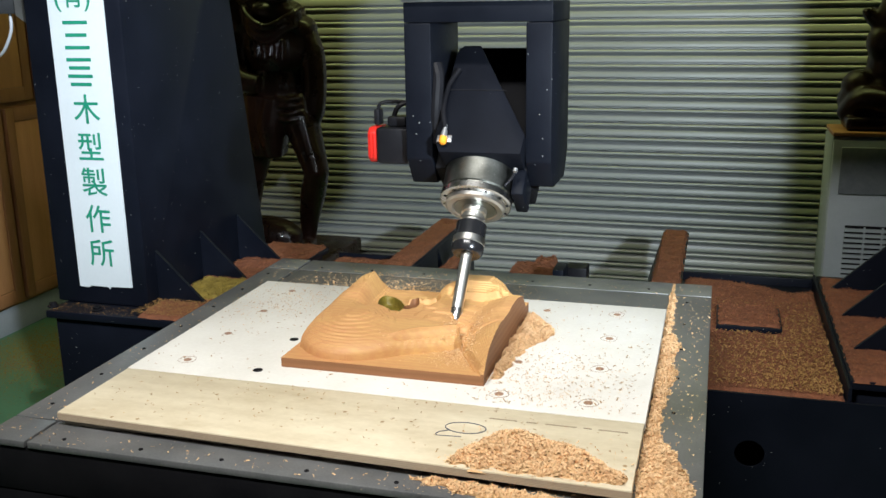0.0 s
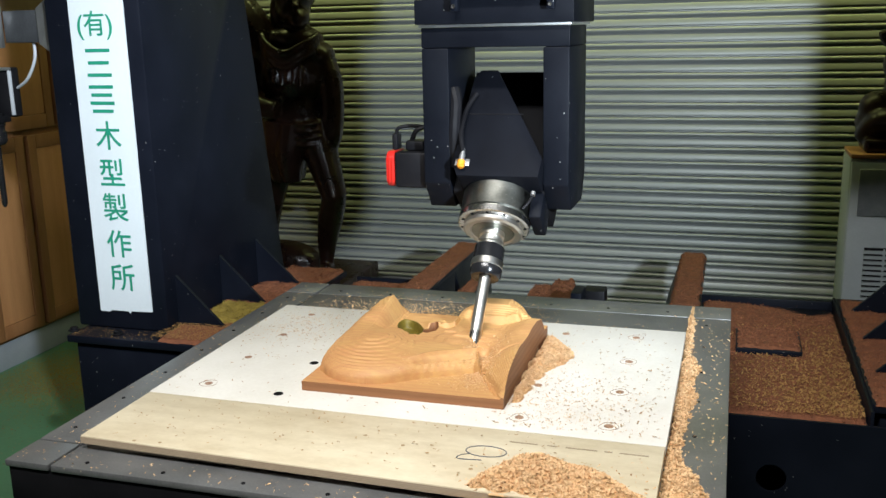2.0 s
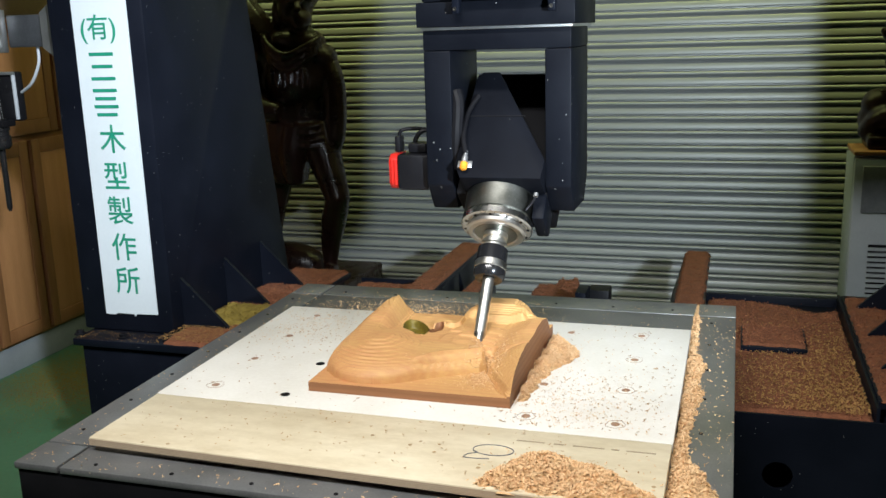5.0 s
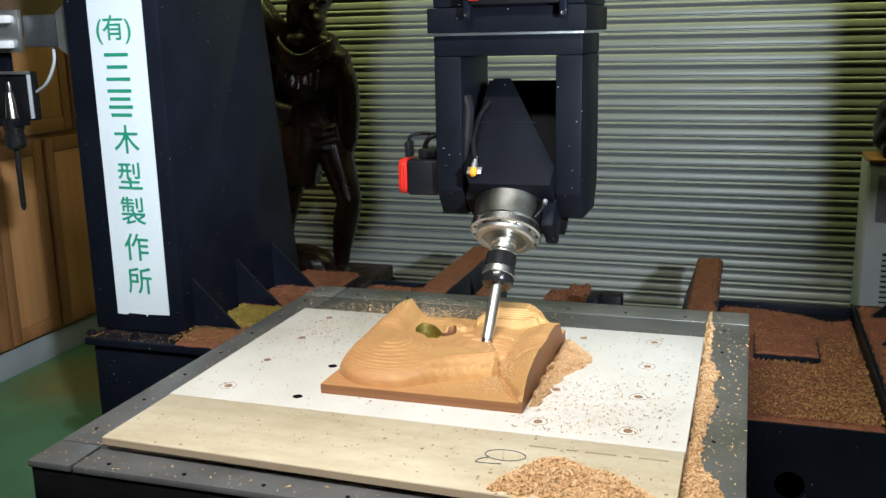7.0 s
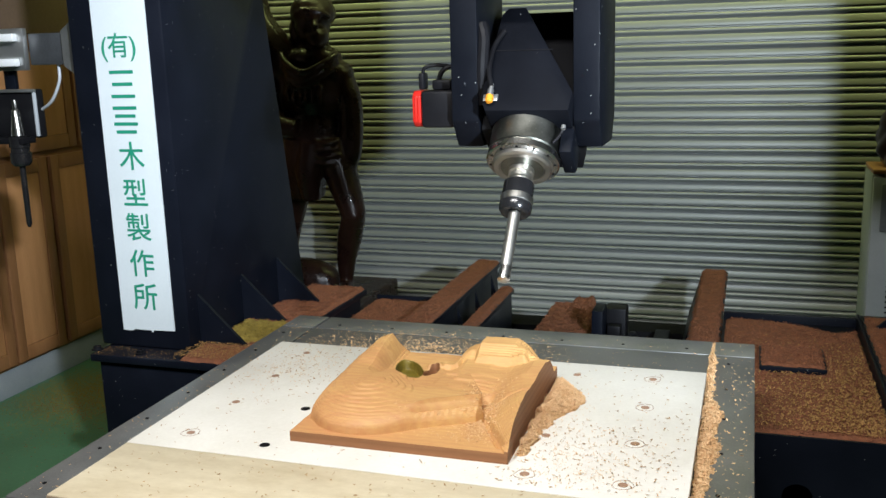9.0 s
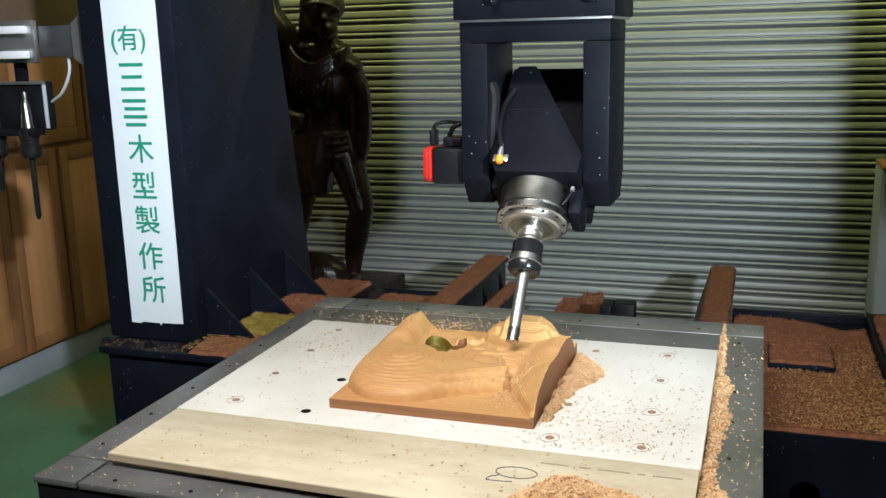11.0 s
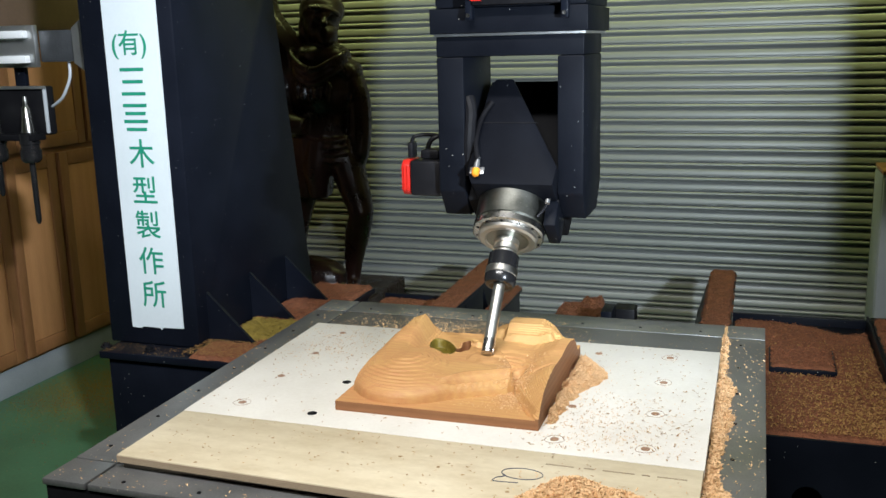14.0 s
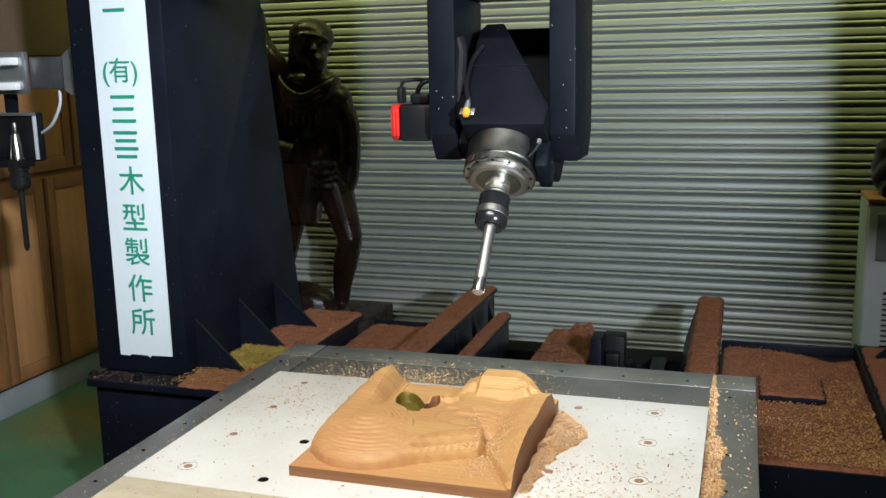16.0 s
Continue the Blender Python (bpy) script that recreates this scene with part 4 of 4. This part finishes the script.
def workpiece():
    x0, x1, y0, y1, z0 = -0.814, -0.389, 1.670, 2.120, 0.8285
    n = 430
    U, V = np.meshgrid(np.linspace(0, 1, n), np.linspace(0, 1, n))
    H = work_height(U, V)
    verts = [(x0 + (x1 - x0) * U[j, i], y0 + (y1 - y0) * V[j, i], z0 + H[j, i]) for j in range(n) for i in range(n)]
    faces = [(j * n + i, j * n + i + 1, (j + 1) * n + i + 1, (j + 1) * n + i) for j in range(n - 1) for i in range(n - 1)]
    top_count = len(faces)
    rim = [i for i in range(n)] + [j * n + n - 1 for j in range(1, n)] + [(n - 1) * n + i for i in range(n - 2, -1, -1)] + [j * n for j in range(n - 2, 0, -1)]
    base = len(verts)
    verts += [(verts[r][0], verts[r][1], z0) for r in rim]
    m = len(rim)
    faces += [(rim[k], base + k, base + (k + 1) % m, rim[(k + 1) % m]) for k in range(m)]
    faces.append(tuple(base + k for k in range(m - 1, -1, -1)))
    at = (-0.61, 1.9, z0)
    me = bpy.data.meshes.new("carved_workpiece")
    me.from_pydata([(a - at[0], b - at[1], c - at[2]) for a, b, c in verts], [], faces)
    me.materials.append(CEDAR)
    me.materials.append(CEDAR_SIDE)
    me.materials.append(OLIVE)
    for p in me.polygons:
        cu, cv = (p.center.x + at[0] - x0) / (x1 - x0), (p.center.y + at[1] - y0) / (y1 - y0)
        # The large pit is coloured olive, the small one dark like the sides.
        deep = ((cu - 0.315) / 0.099) ** 2 + ((cv - 0.68 + 1.0 * (cu - 0.31)) / 0.12) ** 2 < 1
        dark = ((cu - 0.432) / 0.036) ** 2 + ((cv - 0.665) / 0.085) ** 2 < 1
        p.material_index = (1 if dark else 2 if deep else 0) if p.index < top_count else 1
        p.use_smooth = p.index < top_count
    me.set_sharp_from_angle(angle=radians(50))
    ob = new("carved_workpiece", me)
    ob.location = at
    carried(tagged(ob, "half-milled reddish cedar block carved into a relief", "workpiece"))


def table_chips():
    rng = np.random.default_rng(7)
    at = (-0.6, 1.8, 0.8285)
    heap_b = heap("chip_heap", [(-0.378, 1.350), (-0.362, 1.39), (-0.338, 1.435), (-0.312, 1.472), (-0.285, 1.49), (-0.24, 1.47), (-0.19, 1.455), (-0.13, 1.41), (-0.095, 1.375), (-0.088, 1.345)],
                  0.022, CHIP_BED, CHIP, (-0.25, 1.4, 0.8285), "heap of fresh orange wood chips on the plywood", 7000, 0.0056, 3, flat=0.55)
    carried(heap_b)
    carried(heap("chip_heap", [(-0.076, 1.30), (-0.076, 2.44), (-0.060, 2.44), (-0.062, 2.14), (-0.044, 2.10), (-0.034, 2.05), (-0.046, 1.96), (-0.038, 1.90), (-0.046, 1.80), (-0.052, 1.72), (-0.054, 1.60), (-0.040, 1.56), (-0.020, 1.52), (-0.002, 1.47), (0.008, 1.42), (0.014, 1.36), (0.014, 1.30)],
                 0.020, CHIP_BED, CHIP, (-0.04, 1.8, 0.8005), "drift of fresh wood chips along the base board", 6500, 0.0056, 5, flat=0.55))
    carried(heap("chip_heap", [(-0.0765, 2.08), (-0.0765, 2.548), (-0.0690, 2.548), (-0.067, 2.30), (-0.064, 2.08)],
                 0.004, CHIP_BED, CHIP, (-0.07, 2.3, 0.8005), "thin line of wood chips filling the table joint", 500, 0.003, 9, fall=0.006, ragged=0.002, flat=0.2))
    carried(heap("chip_heap", [(-0.43, 1.335), (-0.39, 1.325), (-0.33, 1.305), (-0.10, 1.30), (-0.08, 1.305), (-0.08, 1.325), (-0.40, 1.345)],
                 0.014, CHIP_BED, CHIP, (-0.2, 1.31, 0.8005), "drift of wood chips along the front table edge", 2600, 0.0056, 6, flat=0.55))
    carried(heap("chip_heap", [(-0.385, 1.70), (-0.37, 1.72), (-0.362, 1.80), (-0.348, 1.88), (-0.318, 1.96), (-0.305, 2.01), (-0.325, 2.045), (-0.36, 2.085), (-0.385, 2.10)],
                 0.030, CHIP_BED, CHIP, (-0.36, 1.9, 0.8287), "sloping heap of wood chips against the workpiece", 6500, 0.0044, 8,
                 ridge=lambda x, y: 0.35 + 1.3 * max(0, min(1, (-0.305 - x) / 0.08)), flat=0.3))
    spots = [(rng.normal(-0.76, 0.17), 2.243 + abs(rng.normal(0, 0.10)), 0.8) for _ in range(4200)]
    carried(flakes("scattered_chips", [s for s in spots if s[1] < 2.54 and -1.1 < s[0] < -0.4], CHIP, (-0.7, 2.35, 0.8), "thick scatter of pale chips on the back table edge", size=0.0046, flat=0.35))
    spots = [(rng.uniform(-1.11, -0.09), rng.uniform(1.60, 2.22), 0.8285) for _ in range(420)]
    spots += [(rng.uniform(-0.42, -0.09), rng.normal(1.70, 0.13), 0.8285) for _ in range(300)]
    spots += [(rng.normal(-0.98, 0.09), rng.normal(2.1, 0.10), 0.8285) for _ in range(170)]
    spots = [s for s in spots if -1.115 < s[0] < -0.085 and 1.6 < s[1] < 2.225 and not (-0.84 < s[0] < -0.375 and 1.67 < s[1] < 2.125)]
    carried(flakes("scattered_chips", spots, CHIP_PALE, at, "small tan chips scattered over the white board", size=0.0056, flat=0.12))
    spots = [(rng.normal(-0.27, 0.08), rng.normal(1.70, 0.12), 0.8285) for _ in range(900)] + [(rng.normal(-1.0, 0.06), rng.normal(2.08, 0.08), 0.8285) for _ in range(500)]
    spots = [s for s in spots if -1.115 < s[0] < -0.085 and 1.6 < s[1] < 2.225 and not (-0.84 < s[0] < -0.375 and 1.67 < s[1] < 2.125)]
    carried(flakes("scattered_chips", spots, CHIP, at, "fine pale chips and dust on the white board", size=0.0036, flat=0.12))
    spots = [(rng.uniform(-1.10, -0.09), rng.uniform(1.38, 1.58), 0.8282) for _ in range(190)]
    carried(flakes("scattered_chips", spots, CHIP_PALE, (-0.6, 1.47, 0.828), "small tan chips scattered over the plywood", size=0.0055, flat=0.12))
    spots = []
    for _ in range(700):
        a = rng.random()
        if a < 0.28:
            spots.append((rng.uniform(-1.22, -1.125), rng.uniform(1.30, 2.54), 0.8))
        elif a < 0.52:
            spots.append((rng.uniform(-0.07, 0.02), rng.uniform(1.30, 2.54), 0.8))
        elif a < 0.72:
            spots.append((rng.uniform(-1.22, 0.02), rng.uniform(1.30, 1.345), 0.8))
        else:
            spots.append((rng.uniform(-1.22, -0.1), rng.triangular(2.24, 2.26, 2.55), 0.8))
    carried(flakes("scattered_chips", spots, CHIP, (-0.6, 1.9, 0.8), "pale wood chips scattered over the iron table", size=0.0052, flat=0.25))
    inside = [(rng.normal(-0.47, 0.022), rng.normal(1.80, 0.05), 0) for _ in range(1300)] + [(rng.uniform(-0.63, -0.42), rng.uniform(1.70, 1.77), 0) for _ in range(110)]
    inside = [s for s in inside if -0.8 < s[0] < -0.40 and 1.69 < s[1] < 2.0]
    hh = work_height(np.array([(s[0] + 0.814) / 0.425 for s in inside]), np.array([(s[1] - 1.670) / 0.450 for s in inside]))
    carried(flakes("scattered_chips", [(s[0], s[1], 0.8285 + float(h)) for s, h in zip(inside, hh)], CHIP, (-0.47, 1.8, 0.85), "fresh chips lying in the carved hollow", size=0.0036, flat=0.5))


def bed_chips():
    rng = np.random.default_rng(11)
    heap("chip_layer", [(-0.06, 2.30), (0.348, 2.30), (0.35, 2.9), (0.35, 3.22), (0.28, 3.17), (0.20, 3.23), (0.08, 3.28), (-0.06, 3.28)], 0.010, CHIP_BED_OLD, CHIP_OLD, (0.2, 2.8, 0.5985),
         "layer of brown wood chips in the side tray", 10400, 0.0052, 21, fall=0.010, ragged=0.003)
    heap("chip_layer", [(0.05, 2.75), (0.224, 2.75), (0.224, 2.935), (0.05, 2.935)], 0.006, CHIP_BED_OLD, CHIP_OLD, (0.14, 2.84, 0.6245), "brown wood chips on a cover plate", 1170, 0.0052, 22, fall=0.010, ragged=0.003)
    heap("chip_layer", [(0.37, 2.36), (0.54, 2.36), (0.545, 3.25), (0.37, 3.25)], 0.010, CHIP_BED_OLD, CHIP_OLD, (0.45, 2.8, 0.6355), "brown wood chips on the column foot", 3380, 0.0052, 23, fall=0.010, ragged=0.003)
    heap("chip_layer", [(-1.164, 2.2), (-1.06, 2.2), (-1.06, 4.02), (-1.164, 4.02)], 0.012, CHIP_BED_OLD, CHIP_OLD, (-1.11, 3.3, 0.5905), "brown wood chips on the rail beam", 4680, 0.0052, 24, fall=0.010, ragged=0.003)
    heap("chip_layer", [(-0.174, 2.2), (-0.078, 2.2), (-0.078, 4.02), (-0.174, 4.02)], 0.012, CHIP_BED_OLD, CHIP_OLD, (-0.12, 3.3, 0.5905), "brown wood chips on the rail beam", 4680, 0.0052, 25, fall=0.010, ragged=0.003)
    heap("chip_layer", [(-0.952, 2.4), (-0.903, 2.4), (-0.903, 3.63), (-0.952, 3.63)], 0.010, CHIP_BED_OLD, CHIP_OLD, (-0.93, 3.2, 0.5785), "brown wood chips on the guide rail", 1820, 0.0052, 26, fall=0.010, ragged=0.003)
    heap("chip_heap", [(-0.69, 2.96), (-0.49, 2.96), (-0.50, 3.28), (-0.50, 3.36), (-0.54, 3.37), (-0.54, 3.50), (-0.62, 3.50), (-0.63, 3.42), (-0.69, 3.41)], 0.030, CHIP_BED_OLD, CHIP_OLD, (-0.6, 3.2, 0.5655), "heap of brown wood chips on the drive motor", 3640, 0.0052, 27, fall=0.010, ragged=0.003)
    heap("chip_layer", [(-1.41, 2.32), (-1.175, 2.32), (-1.175, 3.41), (-1.41, 3.41)], 0.012, CHIP_BED_OLD, CHIP_OLD, (-1.3, 2.9, 0.5565), "brown wood chips in the side tray", 5850, 0.0052, 28, fall=0.010, ragged=0.003)
    heap("chip_layer", [(-1.64, 2.365), (-1.42, 2.365), (-1.41, 3.29), (-1.64, 3.29)], 0.012, CHIP_BED_OLD, CHIP_OLD, (-1.52, 2.8, 0.6355), "brown wood chips round the column gussets", 5460, 0.0052, 29, fall=0.010, ragged=0.003)
    # Ochre colour stands in for yellow light falling on this bay's chips.
    heap("chip_heap", [(-1.64, 2.535), (-1.42, 2.535), (-1.42, 2.775), (-1.64, 2.775)], 0.022, OCHRE, OCHRE, (-1.53, 2.65, 0.6358), "wood chips between the column gussets with yellow light in their colour", 1500, 0.006, 31, fall=0.03)
    spots = [(rng.uniform(-1.95, -1.66), rng.uniform(2.362, 2.446), 0.6355) for _ in range(200)] + [(rng.uniform(-1.66, -1.43), rng.uniform(2.362, 2.54), 0.651) for _ in range(1700)]
    flakes("scattered_chips", spots, CHIP_TAN, (-1.7, 2.4, 0.6355), "tan chips and dust on the column foot", size=0.0045, flat=0.25)
    spots = [(rng.normal(-2.9, 0.22), rng.normal(3.5, 0.20), 0.0) for _ in range(15000)]
    flakes("scattered_chips", [s for s in spots if -3.24 < s[0] < -1.98], OCHRE, (-2.9, 3.5, 0), "ochre wood dust drifted over the green floor", size=0.007, flat=0.04, lift=0.0008)
    spots = [(rng.normal(-2.85, 0.2), rng.normal(3.3, 0.07), 0.0) for _ in range(500)]
    flakes("scattered_chips", [s for s in spots if -3.24 < s[0] < -1.98], CHIP_OLD, (-2.85, 3.3, 0), "dark brown chips on the dusty green floor", size=0.008, flat=0.15)
    # Tan flakes, densest in front, put the tray's yellow light into colour.
    spots = [(rng.triangular(-0.03, 0.345, 0.348), rng.triangular(2.31, 2.32, 3.1), 0.611) for _ in range(4600)]
    flakes("scattered_chips", spots, CHIP_TAN, (0.2, 2.6, 0.611), "wood chips over the brown tray layer, tan for the light at the front", size=0.0066, flat=0.4, lift=0.003)
    spots = [(rng.normal(-2.75, 0.3), rng.normal(3.3, 0.35), 0.0) for _ in range(700)]
    flakes("scattered_chips", [s for s in spots if -3.1 < s[0] < -1.96], CHIP_OLD, (-2.6, 3.3, 0), "brown wood dust and chips on the green floor", size=0.008, flat=0.2)
    spots = [(rng.uniform(-1.5, 0.4), rng.uniform(3.85, 4.8), 0.0) for _ in range(1500)]
    flakes("scattered_chips", spots, CHIP_OLD, (-0.5, 4.3, 0), "brown wood chips on the floor behind the machine", size=0.012, flat=0.2)


# ---- milling head ----
TILT = 40.5
TIP = Vector((-0.526, 1.897, 0.859))


def head():
    h = root("milling_head", -0.53, 2.24, 1.3, "black fork milling head with a tilted spindle and long cutter", "milling head")
    yf, yb = 2.12, 2.36
    side = [(yf, 1.182), (yf + 0.045, 1.118), (yb - 0.045, 1.118), (yb, 1.182), (yb, 1.494), (yf, 1.494)]
    for x0, x1 in ((-0.701, -0.636), (-0.416, -0.356)):
        bm = bmesh.new()
        prism(bm, side, x0, x1, "x", bevel=0.004)
        part("fork_arm", bm, HEAD_BLACK, h)
    part("fork_bridge", B(-0.701, -0.356, yf, yb, 1.4945, 1.540, bevel=0.003), HEAD_BLACK, h)
    part("swivel_plate", B(-0.709, -0.345, yf - 0.02, yb + 0.05, 1.547, 1.602, bevel=0.002), HEAD_BLACK, h)
    part("swivel_lip", B(-0.703, -0.352, yf - 0.010, yb + 0.040, 1.5405, 1.5465, bevel=0.001), ALU, h, "bright machined lip")
    part("ram", B(-0.702, -0.352, yf + 0.0, yb + 0.06, 1.603, 2.6, bevel=0.006), HEAD_BLACK, h)
    cov = part("junction_box", B(-0.60, -0.40, yf - 0.05, yf - 0.001, 1.606, 1.75, bevel=0.004), BLACK_PLAIN, h)
    part("red_button", B(-0.60, -0.575, yf - 0.062, yf - 0.051, 1.615, 1.635, bevel=0.003), RED, cov, "red button")
    for xx in (-0.608, -0.392):
        part("strap", B(xx - 0.008, xx + 0.008, yf - 0.045, yf - 0.021, 1.575, 1.70, bevel=0.002), BLACK, h)
        bm = bmesh.new()
        lathe(bm, [(0.0045, 0), (0.0045, 0.005), (0.0028, 0.005), (0.0026, 0.002)], pose(xx, yf - 0.046, 1.585, 90, 0, 0), 14)
        part("screw", bm, STEEL, h)
    # servo on the tilt axis
    m = part("tilt_motor", B(-0.784, -0.702, 2.14, 2.235, 1.164, 1.251, bevel=0.008), BLACK_PLAIN, h)
    bm = bmesh.new()
    prism(bm, [(2.142, 1.178), (2.156, 1.165), (2.219, 1.165), (2.233, 1.178), (2.233, 1.238), (2.219, 1.251), (2.156, 1.251), (2.142, 1.238)], -0.8065, -0.785, "x", bevel=0.004)
    for k in range(2):
        box(bm, -0.799 + k * 0.008, -0.796 + k * 0.008, 2.139, 2.236, 1.176, 1.240, bevel=0.001)
    part("encoder_cap", bm, RED, m, "red encoder cap")
    part("plug", B(-0.762, -0.715, 2.16, 2.21, 1.252, 1.276, bevel=0.006), BLACK_PLAIN, m)
    part("plug", B(-0.797, -0.783, 2.165, 2.20, 1.253, 1.292, bevel=0.004), BLACK_PLAIN, m)
    bm = bmesh.new()
    tube(bm, [(-0.790, 2.18, 1.29), (-0.782, 2.18, 1.305), (-0.75, 2.19, 1.309), (-0.69, 2.22, 1.30)], 0.0045)
    tube(bm, [(-0.75, 2.18, 1.274), (-0.74, 2.18, 1.296), (-0.72, 2.19, 1.306), (-0.69, 2.2, 1.303)], 0.006)
    part("cable", bm, BLACK_PLAIN, m)
    # tilting body: own axes, z along the spindle away from the cutter's tip
    M = Matrix.Translation(TIP) @ pose(0, 0, 0, -TILT, 0, 0)
    bm = bmesh.new()
    prism(bm, [(-0.02, 0.38), (0.14, 0.38), (0.17, 0.50), (0.17, 0.66), (0.10, 0.742), (0.0, 0.744), (-0.02, 0.73)], -0.108, 0.112, "x", M, bevel=0.005)
    # The fork's shaded hollow is painted in as near-black.
    part("tilt_body", bm, SHADE_BLACK, h)
    part("cheek", box(bmesh.new(), 0.084, 0.114, -0.03, 0.06, 0.312, 0.379, bevel=0.006, m=M), HEAD_BLACK, h)
    bm = bmesh.new()
    prism(bm, [(-0.082, 0.379), (0.108, 0.379), (0.112, 0.43), (-0.028, 0.68), (-0.070, 0.68), (-0.084, 0.66), (-0.098, 0.415)], -0.095, -0.0205, "y", M, bevel=0.003)
    part("front_cover", bm, BLACK_MATT, h)
    part("cover_seam", box(bmesh.new(), -0.09, 0.052, -0.0965, -0.0952, 0.548, 0.5505, bevel=0, m=M), BLACK_PLAIN, h)
    bm = bmesh.new()
    lathe(bm, [(0.080, 0.3185), (0.082, 0.321), (0.082, 0.3785)], M, 56)
    s = part("spindle_housing", bm, SPINDLE, h, "oily steel spindle housing")
    bm = bmesh.new()
    lathe(bm, [(0.060, 0.297), (0.080, 0.297), (0.0835, 0.300), (0.0835, 0.314), (0.081, 0.3175), (0.078, 0.318)], M, 56)
    part("nose_ring", bm, STEEL, s, "bright bolted nose ring")
    bm = bmesh.new()
    lathe(bm, [(0.050, 0.286), (0.053, 0.283), (0.064, 0.283), (0.069, 0.287), (0.069, 0.2965)], M, 56)
    part("inner_ring", bm, OILED, s)
    bm = bmesh.new()
    lathe(bm, [(0.030, 0.2835), (0.049, 0.2845), (0.0505, 0.2885)], M, 48)
    part("seal_plate", bm, SPINDLE, s)
    for k in range(12):
        a = 2 * math.pi * k / 12
        bm = bmesh.new()
        lathe(bm, [(0.0036, 0.2962), (0.0036, 0.2966)], M @ Matrix.Translation((0.0745 * math.cos(a), 0.0745 * math.sin(a), 0)), 10)
        part("bolt", bm, BLACK_PLAIN, s)
    bm = bmesh.new()
    lathe(bm, [(0.025, 0.2455), (0.025, 0.253), (0.029, 0.255), (0.029, 0.262), (0.025, 0.265), (0.025, 0.269), (0.029, 0.271), (0.029, 0.283)], M, 40)
    part("holder_flange", bm, CHROME, s, "polished tool holder flange")
    bm = bmesh.new()
    lathe(bm, [(0.019, 0.170), (0.024, 0.167), (0.031, 0.168), (0.036, 0.175), (0.0365, 0.190), (0.035, 0.191), (0.035, 0.243), (0.033, 0.245)], M, 40)
    part("collet_nut", bm, BLACK_GLOSS, s, "black collet nut")
    bm = bmesh.new()
    lathe(bm, [(0.0358, 0.1905), (0.0370, 0.192), (0.0370, 0.207), (0.0358, 0.2085)], M, 40)
    part("nut_band", bm, OILED, s)
    bm = bmesh.new()
    lathe(bm, [(0.0130, 0.036), (0.0130, 0.1695)], M, 32)
    c = part("cutter_shank", bm, CHROME, s, "polished long cutter shank")
    bm = bmesh.new()
    lathe(bm, [(0.009, 0.0), (0.0135, 0.004), (0.0135, 0.0355)], M, 32)
    for k in range(4):
        a = math.pi / 2 * k
        box(bm, 0.009, 0.0138, -0.002, 0.002, 0.002, 0.034, bevel=0.0005, m=M @ pose(0, 0, 0, 0, 0, math.degrees(a)))
    part("cutting_tip", bm, STEEL, c)
    # coolant fitting and its orange plug, oil line on the other side
    bm = bmesh.new()
    lathe(bm, [(0.005, 0.0), (0.009, 0.004), (0.009, 0.018)], M @ pose(-0.072, -0.108, 0.392), 16)
    f = part("air_fitting", bm, ORANGE, h, "orange air fitting")
    bm = bmesh.new()
    lathe(bm, [(0.007, 0.0185), (0.007, 0.035), (0.005, 0.036), (0.005, 0.05)], M @ pose(-0.072, -0.108, 0.392), 16)
    part("fitting_body", bm, ALU, f)
    part("fitting_clip", box(bmesh.new(), -0.090, -0.056, -0.0985, -0.0955, 0.404, 0.422, bevel=0.0005, m=M), ALU, f)
    bm = bmesh.new()
    tube(bm, [M @ Vector(p) for p in ((-0.072, -0.108, 0.435), (-0.085, -0.11, 0.485), (-0.085, -0.104, 0.555), (-0.068, -0.10, 0.605))], 0.006)
    part("air_hose", bm, BLACK_PLAIN, f)
    bm = bmesh.new()
    tube(bm, [M @ Vector(p) for p in ((0.094, -0.058, 0.352), (0.086, -0.052, 0.338), (0.074, -0.050, 0.322))], 0.0035)
    part("oil_line", bm, BLACK_PLAIN, h)
    part("oil_nipple", lathe(bmesh.new(), [(0.0055, 0.0), (0.0055, 0.009)], M @ pose(0.096, -0.064, 0.350), 12), ALU, h)
    bm = bmesh.new()
    tube(bm, [(-0.632, 2.15, 1.40), (-0.625, 2.14, 1.37), (-0.628, 2.13, 1.30), (-0.634, 2.14, 1.22)], 0.014)
    part("sleeve_hose", bm, BLACK_PLAIN, h)
    return h


def portal_top():
    b = root("portal_beam", -0.6, 2.7, 1.86, "black portal cross beam above the table", "machine beam")
    # Out of view; underside set low to keep table_light off the shutter.
    part("beam", B(-1.98, 0.88, 2.47, 2.95, 1.86, 2.5, bevel=0.008), BLACK, b)


hall()
shutter()
cabinets()
statue()
cooler()
column("portal_column", "black steel portal column with bolted foot and gussets", -1.654, -1, -1.96, -1.405, (2.517, 2.79, 3.05))
column("portal_column", "black steel portal column with chips round its gussets", 0.56, 1, 0.364, 0.90, (2.569, 2.851, 3.133))
portal_top()
bed()
sign()
tool_changer()
table()
workpiece()
HEAD = head()
table_chips()
bed_chips()


def motions():
    for ob in CARRIED:
        x, y, z = ob.location
        walk(ob, [(t, pose(x, y + dy, z)) for t, dy, hx, hz in TRAVEL])
    x, y, z = HEAD.location
    walk(HEAD, [(t, pose(x + hx, y, z + hz)) for t, dy, hx, hz in TRAVEL])


motions()
